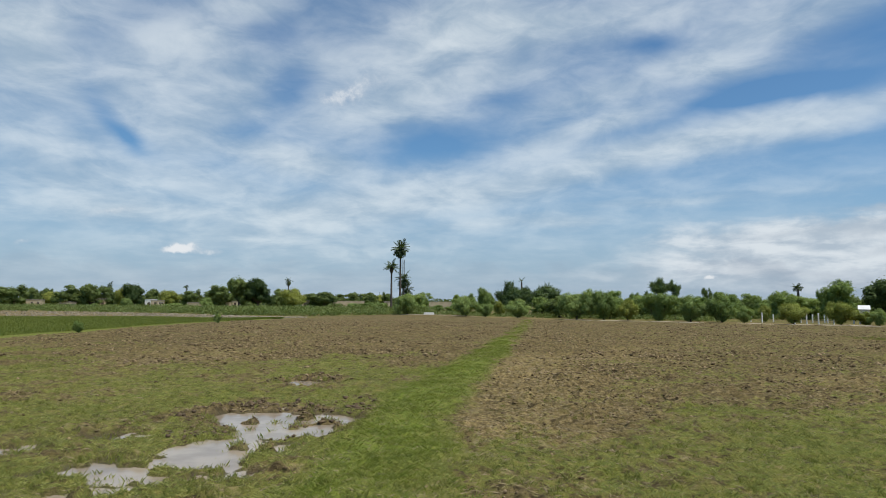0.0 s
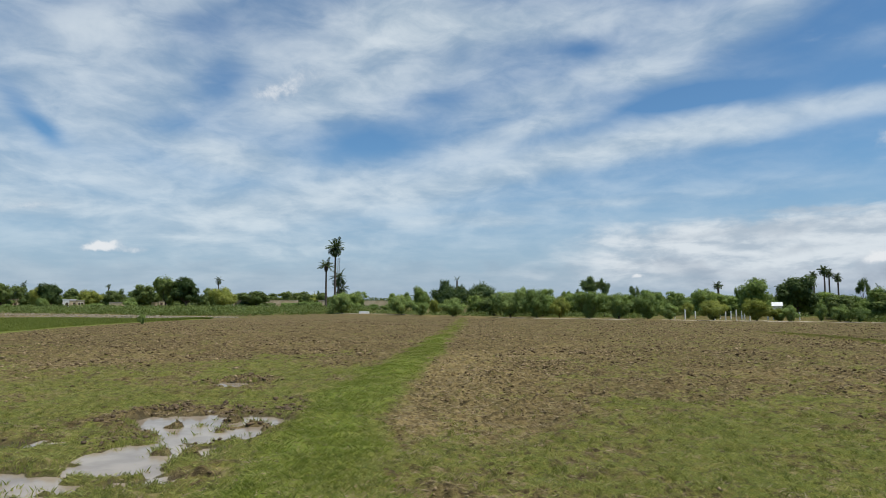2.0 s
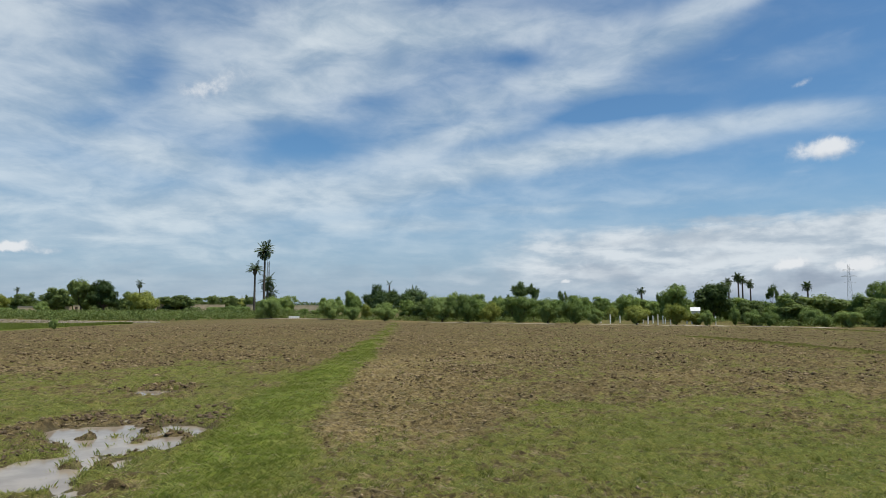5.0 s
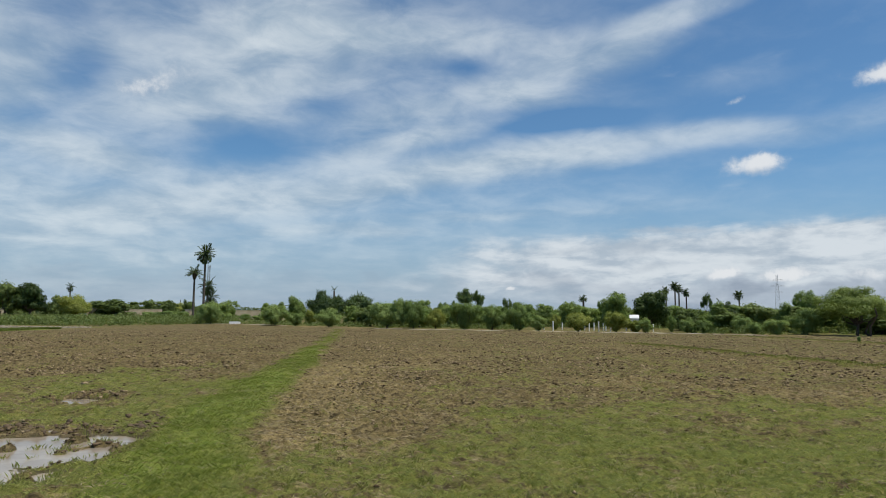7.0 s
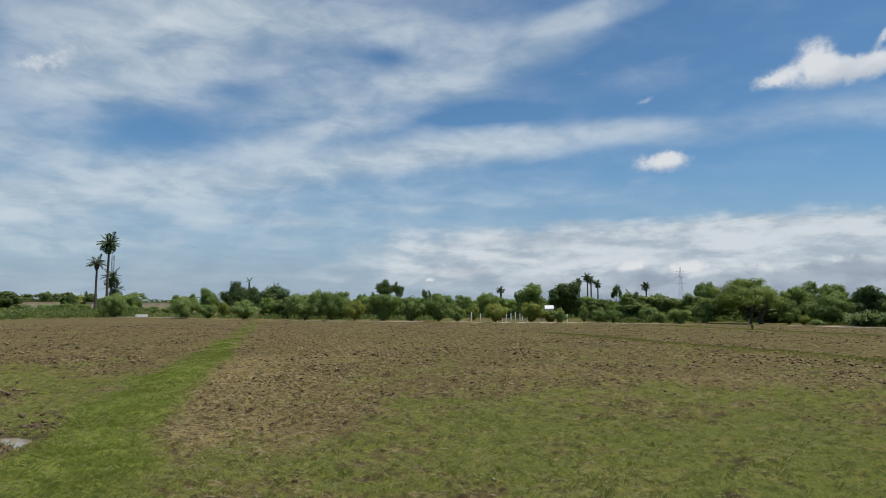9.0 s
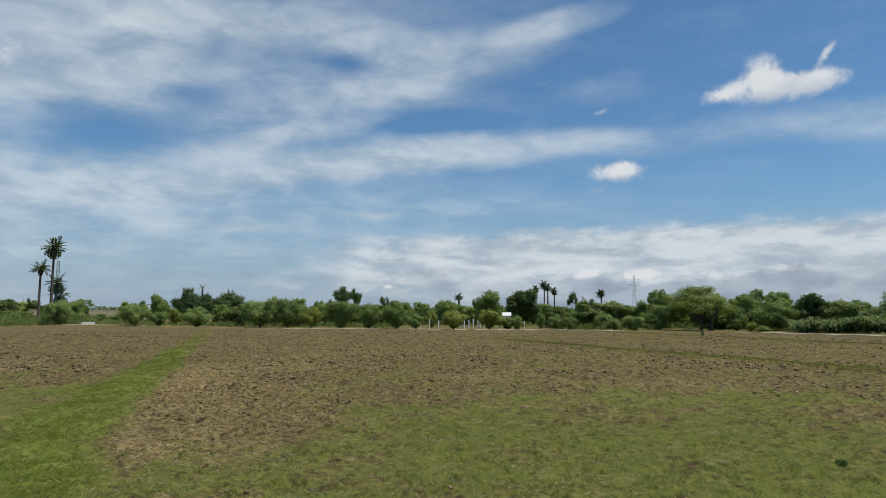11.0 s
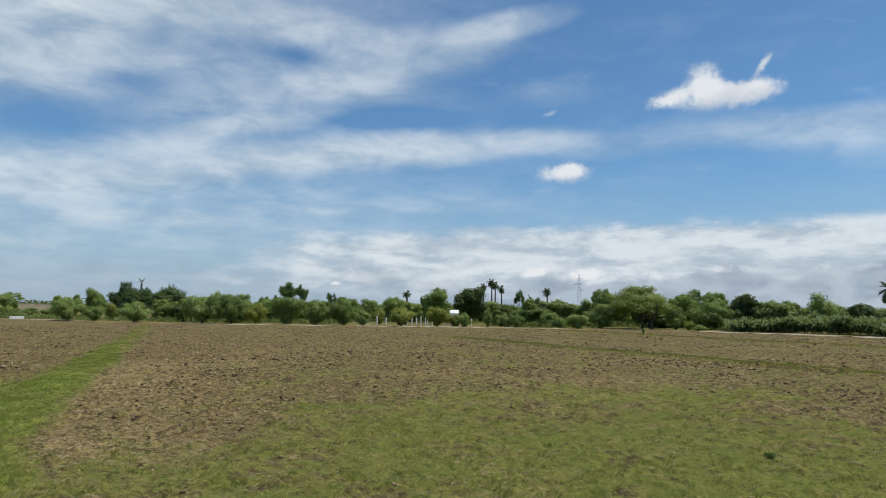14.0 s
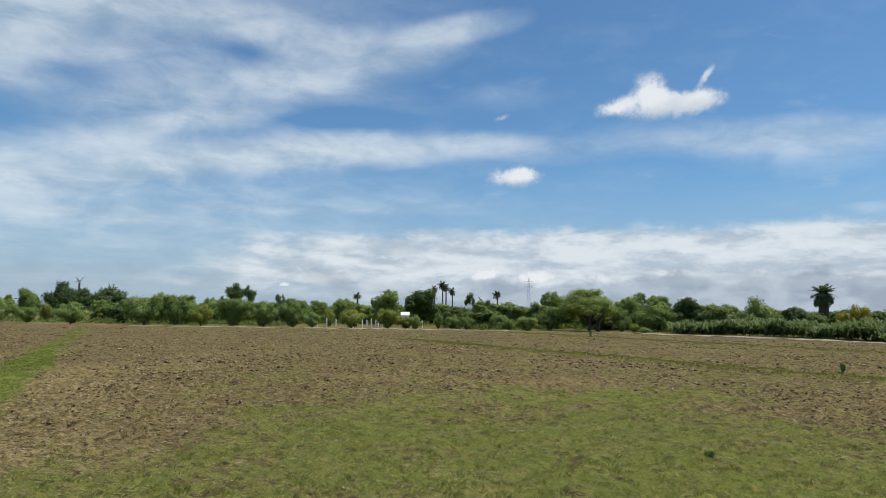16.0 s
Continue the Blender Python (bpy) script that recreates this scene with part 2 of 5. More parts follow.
air.inputs["Strength"].default_value = 1.0
WL.new(air.outputs[0], wnode("ShaderNodeOutputWorld").inputs[0])


# ---- materials ----
class Mat:
    """A node material with short ways to add nodes."""

    def __init__(self, name):
        self.m = bpy.data.materials.new(name)
        self.m.use_nodes = True
        self.n, self.l = self.m.node_tree.nodes, self.m.node_tree.links
        self.n.clear()
        self.out = self.n.new("ShaderNodeOutputMaterial")

    def put(self, socket, value):
        if isinstance(value, bpy.types.NodeSocket):
            self.l.new(value, socket)
        else:
            socket.default_value = value

    def noise(self, scale, detail=5.0, rough=0.55, coord=None, warp=0.0):
        n = self.n.new("ShaderNodeTexNoise")
        if coord is None:
            coord = self.n.new("ShaderNodeTexCoord").outputs["Object"]
        self.put(n.inputs["Vector"], coord)
        for key, v in (("Scale", scale), ("Detail", detail), ("Roughness", rough), ("Distortion", warp)):
            n.inputs[key].default_value = v
        return n.outputs["Fac"]

    def ramp(self, value, lo, hi, a=0.0, b=1.0):
        n = self.n.new("ShaderNodeMapRange")
        n.interpolation_type = "SMOOTHSTEP"
        for s, v in zip(n.inputs, (value, lo, hi, a, b)):
            self.put(s, v)
        return n.outputs[0]

    def mix(self, fac, a, b):
        n = self.n.new("ShaderNodeMix")
        n.data_type = "RGBA"
        self.put(n.inputs[0], fac), self.put(n.inputs[6], a), self.put(n.inputs[7], b)
        return n.outputs[2]

    def math(self, op, a, b=0.0):
        n = self.n.new("ShaderNodeMath")
        n.operation = op
        self.put(n.inputs[0], a), self.put(n.inputs[1], b)
        return n.outputs[0]

    def attr(self, name):
        n = self.n.new("ShaderNodeAttribute")
        n.attribute_name = name
        return n.outputs["Fac"]

    def island(self):
        return self.n.new("ShaderNodeNewGeometry").outputs["Random Per Island"]

    def own(self):
        return self.n.new("ShaderNodeObjectInfo").outputs["Random"]

    def surface(self, colour, rough=0.8, bump=None, bump_strength=0.3, bump_size=0.02, metal=0.0, spec=0.3):
        b = self.n.new("ShaderNodeBsdfPrincipled")
        self.put(b.inputs["Base Color"], colour), self.put(b.inputs["Roughness"], rough)
        self.put(b.inputs["Metallic"], metal), self.put(b.inputs["Specular IOR Level"], spec)
        if bump is not None:
            k = self.n.new("ShaderNodeBump")
            k.inputs["Strength"].default_value, k.inputs["Distance"].default_value = bump_strength, bump_size
            self.put(k.inputs["Height"], bump)
            self.l.new(k.outputs[0], b.inputs["Normal"])
        self.l.new(b.outputs[0], self.out.inputs[0])
        self.b = b
        return self.m


def rgb(r, g, b):
    return (r, g, b, 1)


def leaf_material(name, dark, light, through_light=0.35, spread=1.0):
    k = Mat(name)
    tone = k.math("ADD", k.math("MULTIPLY", k.island(), 0.5), k.math("MULTIPLY", k.own(), 0.5))
    col = k.mix(k.ramp(tone, -0.1, 1.25), rgb(*dark), rgb(*light))
    k.surface(col, 0.6, spec=0.25)
    tr = k.n.new("ShaderNodeBsdfTranslucent")
    k.put(tr.inputs[0], k.mix(0.35, col, rgb(0.30, 0.41, 0.055)))
    mx = k.n.new("ShaderNodeMixShader")
    mx.inputs[0].default_value = through_light
    k.l.new(k.b.outputs[0], mx.inputs[1]), k.l.new(tr.outputs[0], mx.inputs[2])
    k.l.new(mx.outputs[0], k.out.inputs[0])
    return k.m


def ground_material():
    k = Mat("field_ground")
    pos = k.n.new("ShaderNodeNewGeometry").outputs["Position"]
    big, mid, small, speck, grit = (k.noise(s, 6.0, 0.62, pos) for s in (0.09, 0.8, 3.2, 9.0, 30.0))
    clot = k.noise(5.5, 3.0, 0.5, pos)
    soil = k.mix(k.ramp(mid, 0.3, 0.7), rgb(0.119, 0.087, 0.035), rgb(0.175, 0.129, 0.054))
    soil = k.mix(k.ramp(small, 0.4, 0.64, 0.0, 0.8), soil, rgb(0.212, 0.155, 0.067))
    soil = k.mix(k.ramp(clot, 0.46, 0.36, 0.0, 0.85), soil, rgb(0.058, 0.040, 0.020))
    soil = k.mix(k.ramp(speck, 0.47, 0.36, 0.0, 0.85), soil, rgb(0.044, 0.031, 0.014))
    soil = k.mix(k.ramp(speck, 0.55, 0.66, 0.0, 0.85), soil, rgb(0.344, 0.257, 0.124))
    soil = k.mix(k.ramp(grit, 0.55, 0.70, 0.0, 0.6), soil, rgb(0.279, 0.208, 0.096))
    soil = k.mix(k.ramp(grit, 0.44, 0.3, 0.0, 0.6), soil, rgb(0.048, 0.035, 0.016))
    soil = k.mix(k.math("MULTIPLY", k.ramp(small, 0.52, 0.42), k.ramp(mid, 0.40, 0.62, 0.0, 0.45)), soil, rgb(0.110, 0.112, 0.029))
    turf = k.mix(k.ramp(small, 0.35, 0.66), rgb(0.110, 0.124, 0.021), rgb(0.191, 0.206, 0.039))
    turf = k.mix(k.ramp(mid, 0.44, 0.62, 0.0, 0.55), turf, rgb(0.200, 0.180, 0.053))
    turf = k.mix(k.ramp(clot, 0.56, 0.68, 0.0, 0.75), turf, rgb(0.279, 0.229, 0.078))
    turf = k.mix(k.ramp(clot, 0.44, 0.34, 0.0, 0.75), turf, rgb(0.058, 0.059, 0.013))
    turf = k.mix(k.ramp(speck, 0.56, 0.68, 0.0, 0.6), turf, rgb(0.235, 0.191, 0.048))
    turf = k.mix(k.ramp(speck, 0.46, 0.34, 0.0, 0.8), turf, rgb(0.045, 0.053, 0.009))
    turf = k.mix(k.ramp(grit, 0.54, 0.70, 0.0, 0.5), turf, rgb(0.251, 0.248, 0.060))
    turf = k.mix(k.ramp(grit, 0.45, 0.32, 0.0, 0.6), turf, rgb(0.039, 0.048, 0.009))
    lush = k.mix(k.ramp(small, 0.3, 0.7), rgb(0.140, 0.195, 0.021), rgb(0.233, 0.289, 0.039))
    lush = k.mix(k.ramp(clot, 0.48, 0.36, 0.0, 0.5), lush, rgb(0.080, 0.113, 0.014))
    lush = k.mix(k.ramp(speck, 0.46, 0.34, 0.0, 0.6), lush, rgb(0.066, 0.095, 0.012))
    straw = k.mix(k.ramp(speck, 0.38, 0.62), rgb(0.181, 0.128, 0.052), rgb(0.409, 0.308, 0.134))
    sand = k.mix(k.ramp(mid, 0.3, 0.7), rgb(0.260, 0.222, 0.120), rgb(0.390, 0.350, 0.200))
    col = k.mix(k.math("MULTIPLY", k.attr("straw"), k.ramp(small, 0.3, 0.6)), soil, straw)
    edge = k.math("ADD", k.attr("grass"), k.math("MULTIPLY", k.math("SUBTRACT", small, 0.5), 1.7))
    edge = k.math("ADD", edge, k.math("MULTIPLY", k.math("SUBTRACT", clot, 0.5), 1.3))
    col = k.mix(k.ramp(edge, 0.25, 0.8), col, turf)
    clump = k.noise(1.7, 4.0, 0.65, pos, 0.4)
    col = k.mix(k.math("MULTIPLY", k.ramp(clump, 0.57, 0.66), k.ramp(speck, 0.56, 0.44, 0.25, 0.95)), col, rgb(0.067, 0.048, 0.023))
    col = k.mix(k.math("MULTIPLY", k.ramp(clump, 0.42, 0.34), k.ramp(speck, 0.42, 0.58, 0.15, 0.8)), col, rgb(0.314, 0.249, 0.119))
    col = k.mix(k.attr("lush"), col, lush)
    col = k.mix(k.attr("sand"), col, sand)
    wet = k.attr("wet")
    col = k.mix(wet, col, rgb(0.088, 0.067, 0.037))
    col = k.mix(k.ramp(big, 0.35, 0.65, 0.0, 0.2), col, rgb(0.093, 0.081, 0.033))
    bump = k.math("ADD", k.math("MULTIPLY", speck, 1.0), k.math("MULTIPLY", grit, 0.5))
    return k.surface(col, k.ramp(wet, 0.0, 1.0, 0.95, 0.4), bump, 0.9, 0.08, spec=0.12)


def plain(name, a, b, scale=3.0, rough=0.85, fine=30.0, metal=0.0, bump=0.4):
    k = Mat(name)
    col = k.mix(k.ramp(k.noise(scale), 0.3, 0.7), rgb(*a), rgb(*b))
    f = k.noise(fine)
    col = k.mix(k.ramp(f, 0.55, 0.75, 0.0, 0.35), col, rgb(a[0] * 0.5, a[1] * 0.5, a[2] * 0.5))
    return k.surface(col, rough, f, bump, 0.01, metal)


def clod_material():
    k = Mat("dry_earth_clod")
    col = k.mix(k.math("POWER", k.island(), 1.4), rgb(0.072, 0.049, 0.025), rgb(0.390, 0.290, 0.165))
    return k.surface(col, 0.95, k.noise(30.0), 0.6, 0.02, spec=0.1)


def water_material():
    k = Mat("muddy_water")
    pos = k.n.new("ShaderNodeNewGeometry").outputs["Position"]
    col = k.mix(k.ramp(k.noise(1.2, 4.0, 0.6, pos), 0.35, 0.65), rgb(0.27, 0.215, 0.155), rgb(0.37, 0.305, 0.225))
    k.surface(col, 0.12, k.noise(7.0, 3.0, 0.5, pos), 0.10, 0.01, spec=0.28)
    return k.m


M_GROUND, M_CLOD, M_WATER = ground_material(), clod_material(), water_material()
M_GRASS = leaf_material("grass_blade", (0.255, 0.275, 0.047), (0.57, 0.535, 0.19), 0.5)
M_CROP = leaf_material("low_crop_leaf", (0.125, 0.155, 0.024), (0.290, 0.310, 0.075), 0.4)
M_TUFT = leaf_material("tuft_blade", (0.17, 0.18, 0.035), (0.36, 0.33, 0.10), 0.4)
M_LUSH = leaf_material("lush_grass_blade", (0.215, 0.250, 0.034), (0.44, 0.445, 0.115), 0.5)
M_STRAW = leaf_material("dry_straw", (0.20, 0.15, 0.085), (0.42, 0.33, 0.19), 0.1)
M_LEAF = {
    "bush": leaf_material("bush_leaf", (0.128, 0.195, 0.046), (0.348, 0.433, 0.134)),
    "bushy": leaf_material("yellow_green_leaf", (0.195, 0.226, 0.037), (0.488, 0.500, 0.122)),
    "tree": leaf_material("tree_leaf", (0.119, 0.188, 0.042), (0.341, 0.424, 0.112)),
    "shag": leaf_material("dull_green_leaf", (0.040, 0.075, 0.025), (0.120, 0.170, 0.065)),
    "plume": leaf_material("feathery_leaf", (0.073, 0.116, 0.039), (0.201, 0.262, 0.098)),
    "mango": leaf_material("dark_leathery_leaf", (0.030, 0.060, 0.015), (0.105, 0.150, 0.036), 0.25),
    "acacia": leaf_material("olive_leaf", (0.125, 0.173, 0.036), (0.334, 0.397, 0.097)),
    "yellow": leaf_material("yellow_leaf", (0.24, 0.21, 0.03), (0.55, 0.46, 0.08)),
    "back": leaf_material("back_tree_leaf", (0.085, 0.128, 0.037), (0.244, 0.299, 0.085)),
    "scrub": leaf_material("scrub_leaf", (0.079, 0.116, 0.032), (0.232, 0.275, 0.085)),
    "far": leaf_material("far_leaf", (0.060, 0.088, 0.040), (0.125, 0.160, 0.070)),
    "crop": leaf_material("cane_leaf", (0.055, 0.091, 0.029), (0.220, 0.275, 0.104)),
    "palm": leaf_material("palm_leaf", (0.040, 0.066, 0.026), (0.115, 0.150, 0.060), 0.2),
}
M_SOD = plain("wet_mud", (0.075, 0.050, 0.028), (0.165, 0.110, 0.058), 6.0, 0.7)
M_DEAD = leaf_material("dead_frond", (0.16, 0.12, 0.07), (0.30, 0.24, 0.15), 0.15)
M_BARK = plain("rough_bark", (0.06, 0.046, 0.035), (0.12, 0.092, 0.068), 4.0)
M_PALM_BARK = plain("palm_bark", (0.075, 0.060, 0.048), (0.15, 0.125, 0.10), 3.0)
M_SKIRT = plain("old_leaf_bases", (0.045, 0.036, 0.026), (0.10, 0.08, 0.055), 5.0)
M_FRUIT = plain("date_bunch", (0.30, 0.15, 0.05), (0.45, 0.24, 0.07), 6.0)
M_WALL = plain("mud_plaster", (0.46, 0.36, 0.23), (0.60, 0.49, 0.33), 0.6)
M_WHITE = plain("white_limewash", (0.66, 0.65, 0.61), (0.82, 0.81, 0.77), 0.8)
M_ROOF = plain("weathered_roof", (0.30, 0.26, 0.22), (0.42, 0.37, 0.31), 0.7)
M_SHEET = plain("pale_metal_sheet", (0.62, 0.63, 0.63), (0.78, 0.78, 0.77), 0.5, 0.5, metal=0.2)
M_DOOR = plain("dark_wood", (0.06, 0.045, 0.035), (0.11, 0.08, 0.06), 3.0)
M_STEEL = plain("galvanised_steel", (0.28, 0.30, 0.32), (0.40, 0.42, 0.44), 0.8, 0.5, metal=0.5)
M_POST = plain("white_concrete", (0.78, 0.77, 0.72), (0.88, 0.87, 0.83), 4.0)
M_STUBBLE = plain("stubble_earth", (0.20, 0.165, 0.11), (0.34, 0.29, 0.21), 0.7, 0.95, 12.0)
M_SAND = plain("pale_sand", (0.27, 0.225, 0.155), (0.46, 0.40, 0.30), 0.7, 0.95, 12.0)


# ---- mesh helpers ----
def mesh_from(name, verts, faces, material, smooth=False):
    """A mesh out of arrays of places and of equal-sided faces."""
    verts, faces = np.asarray(verts, np.float32), np.asarray(faces, np.int32)
    me = bpy.data.meshes.new(name)
    n, side = faces.shape
    me.vertices.add(len(verts))
    me.vertices.foreach_set("co", verts.ravel())
    me.loops.add(n * side)
    me.loops.foreach_set("vertex_index", faces.ravel())
    me.polygons.add(n)
    me.polygons.foreach_set("loop_start", np.arange(0, n * side, side, dtype=np.int32))
    if smooth:
        me.polygons.foreach_set("use_smooth", np.ones(n, bool))
    me.materials.append(material)
    me.update(calc_edges=True)
    me.validate()
    return me


def part(name, me, parent, label=""):
    ob = new(name, me)
    ob.parent = parent
    return tagged(ob, label)


def bm_mesh(name, bm, material, smooth=False):
    me = bpy.data.meshes.new(name)
    bm.to_mesh(me)
    bm.free()
    for p in me.polygons:
        p.use_smooth = smooth
    me.materials.append(material)
    return me


def box(bm, x0, x1, y0, y1, z0, z1):
    r = bmesh.ops.create_cube(bm, size=1)
    bmesh.ops.transform(bm, verts=r["verts"], matrix=Matrix.Translation(((x0 + x1) / 2, (y0 + y1) / 2, (z0 + z1) / 2))
                        @ Matrix.Diagonal((x1 - x0, y1 - y0, z1 - z0, 1)))
    return r["verts"]


def tube(points, radii, sides=7):
    """Verts and quads of a tapered tube along a line of points."""
    pts = [Vector(p) for p in points]
    vs, fs = [], []
    for i, p in enumerate(pts):
        d = (pts[min(i + 1, len(pts) - 1)] - pts[max(i - 1, 0)]).normalized()
        a = d.cross(Vector((0.31, 0.87, 0.12))).normalized()
        b = d.cross(a)
        for k in range(sides):
            w = 2 * math.pi * k / sides
            vs.append(p + (a * math.cos(w) + b * math.sin(w)) * radii[i])
    for i in range(len(pts) - 1):
        for k in range(sides):
            j = (k + 1) % sides
            fs.append((i * sides + k, i * sides + j, (i + 1) * sides + j, (i + 1) * sides + k))
    return [tuple(v) for v in vs], fs


def join(pieces):
    """Joins (verts, faces) pairs into one."""
    vs, fs, base = [], [], 0
    for v, f in pieces:
        vs.append(np.asarray(v, float))
        fs.append(np.asarray(f, int) + base)
        base += len(v)
    return np.concatenate(vs), np.concatenate(fs)


def leaves(rng, centres, normals, size, stretch=1.8):
    """A diamond-shaped leaf spray at each centre, facing its normal."""
    n = len(centres)
    t = rng.normal(size=(n, 3))
    t -= normals * (t * normals).sum(1, keepdims=True)
    t /= np.linalg.norm(t, axis=1, keepdims=True) + 1e-9
    b = np.cross(normals, t)
    s = (size * rng.uniform(0.6, 1.35, (n, 1)))
    bend = normals * s * 0.25
    v = np.stack([centres - t * s * stretch * 0.5 - bend, centres + b * s * 0.5, centres + t * s * stretch * 0.5 - bend, centres - b * s * 0.5], 1)
    return v.reshape(-1, 3), np.arange(4 * n).reshape(n, 4)


def lobes_leaves(rng, lobes, count, size, out=0.55, stretch=1.8, shell=0.55):
    """Leaves over a set of ellipsoid lobes (x, y, z, rx, ry, rz)."""
    lobes = np.asarray(lobes, float)
    area = (lobes[:, 3] * lobes[:, 4] + lobes[:, 3] * lobes[:, 5] + lobes[:, 4] * lobes[:, 5])
    pick = rng.choice(len(lobes), count, p=area / area.sum())
    d = rng.normal(size=(count, 3))
    d /= np.linalg.norm(d, axis=1, keepdims=True)
    r = 1 - shell * rng.random((count, 1)) ** 2 + rng.normal(0, 0.10, (count, 1)) + 0.18 * (rng.random((count, 1)) < 0.03)
    c = lobes[pick, :3] + d * r * lobes[pick, 3:]
    nrm = d * out + rng.normal(size=(count, 3)) * (1 - out) * 0.7 + np.array((0, 0, 0.3))
    nrm /= np.linalg.norm(nrm, axis=1, keepdims=True)
    c[:, 2] = np.maximum(c[:, 2], 0.03)
    return leaves(rng, c, nrm, size, stretch)


# smooth value noise over the plan
def vnoise(x, y, size, seed=0):
    x, y = np.asarray(x, float) / size + seed * 17.31, np.asarray(y, float) / size - seed * 9.17
    ix, iy = np.floor(x), np.floor(y)
    fx, fy = x - ix, y - iy
    fx, fy = fx * fx * (3 - 2 * fx), fy * fy * (3 - 2 * fy)

    def h(a, b):
        s = np.sin(a * 127.1 + b * 311.7 + seed * 74.7) * 43758.5453
        return s - np.floor(s)
    return (h(ix, iy) * (1 - fx) + h(ix + 1, iy) * fx) * (1 - fy) + (h(ix, iy + 1) * (1 - fx) + h(ix + 1, iy + 1) * fx) * fy


def fbm(x, y, size, seed=0, octaves=4):
    s, a, tot = 0.0, 1.0, 0.0
    for i in range(octaves):
        s = s + a * vnoise(x, y, size / 2 ** i, seed + i)
        tot += a
        a *= 0.55
    return s / tot


def step(v, lo, hi):
    t = np.clip((np.asarray(v, float) - lo) / (hi - lo), 0, 1)
    return t * t * (3 - 2 * t)


# ---- the plan of the field ----
BUND_Y = (0.0, 7.8, 10.2, 12.6, 16.4, 23.7, 32.0, 42.0, 61.0, 90.0, 120.0)
BUND_LEFT = (-2.4, -1.9, -1.8, -1.8, -1.4, 0.1, 1.85, 3.7, 7.0, 11.4, 15.6)
BUND_RIGHT = (0.9, 0.45, 0.15, -0.05, 0.45, 1.6, 3.1, 4.8, 8.2, 12.4, 16.4)
EDGE_AZ = (-45, -34.6, -29.5, -19.6, -11.2, -4.2, 5.9, 10.8, 17.9, 24.5, 29.3, 34.7, 39.5, 43.6, 50.3, 57, 66.4, 71.3, 85)
EDGE_D = (45, 51, 57, 81, 104, 130, 101, 93.5, 90, 87.5, 86, 87, 86, 84, 88, 89, 78, 73, 70)
POOLS = ((-3.75, 13.6, 1.15, 1.05), (-2.75, 13.3, 0.95, 1.25), (-3.3, 12.3, 0.75, 0.65), (-3.5, 11.0, 0.95, 0.75), (-3.9, 10.1, 0.75, 0.5),
         (-3.7, 9.35, 0.9, 0.8), (-4.6, 9.3, 0.95, 0.65), (-4.5, 8.3, 0.65, 0.35), (-7.1, 10.7, 0.65, 0.4), (-4.1, 19.4, 0.8, 0.8),
         (-6.2, 11.9, 0.75, 0.22), (-2.3, 12.0, 0.5, 0.25))


def bund(x, y):
    """1 on the grassy bund that splits the field, 0 off it."""
    wob = (fbm(x, y, 1.9, 5) - 0.5) * 1.4
    a, b = np.interp(y, BUND_Y, BUND_LEFT), np.interp(y, BUND_Y, BUND_RIGHT)
    soft = 0.5 + 0.004 * np.abs(y)
    return step(x + wob - a, -soft, soft) * step(b - x + wob, -soft, soft) * step(y, -4, 0)


def cross_bunds(x, y):
    """Low banks that run away from the viewer across the right-hand plots."""
    w = (fbm(x, y, 5.0, 8) - 0.5) * 1.2
    c1 = 27.6 + 0.055 * (y - 20) + w * 0.5
    c2 = 49.5 + 0.07 * (y - 30) + w
    on = step(y, 2, 6)
    return np.maximum(np.exp(-((x - c1) / 0.28) ** 2) * (1 - step(y, 40, 48)),
                      0.8 * np.exp(-((x - c2) / 0.38) ** 2) * (1 - step(y, 56, 62))) * on


def pools(x, y):
    m = np.zeros(np.shape(x))
    wx = (fbm(x, y, 0.8, 21, 5) - 0.5) * 1.1 + (fbm(x, y, 0.22, 25, 3) - 0.5) * 0.35
    wy = (fbm(x, y, 0.8, 31, 5) - 0.5) * 0.9 + (fbm(x, y, 0.22, 35, 3) - 0.5) * 0.45
    for px, py, rx, ry in POOLS:
        q = ((x + wx - px) / rx) ** 2 + ((y + wy - py) / ry) ** 2
        m = np.maximum(m, 1 - step(q, 0.45, 1.5))
    return m * (1 - 0.9 * step(fbm(x, y, 0.55, 88, 3), 0.62, 0.68))


def rim(x, y):
    """Churned mud round the standing water."""
    w = (fbm(x, y, 1.8, 23) - 0.5) * 2.4
    q = np.full(np.shape(x), 9.0)
    for px, py, rx, ry in POOLS[:4] + POOLS[9:10]:
        q = np.minimum(q, np.hypot((x + w - px) / (rx + 0.6), (y + 0.5 * w - 0.8 - py) / (ry + 0.45)))
    return 1 - step(q, 0.55, 1.25)


def inside(x, y):
    """1 within the ploughed field, 0 past its far edge."""
    r, az = np.hypot(x, y), np.degrees(np.arctan2(x, y))
    d = np.interp(az, EDGE_AZ, EDGE_D) + (fbm(x, y, 6, 11) - 0.5) * 3
    return 1 - step(r - d, -0.8, 0.8)


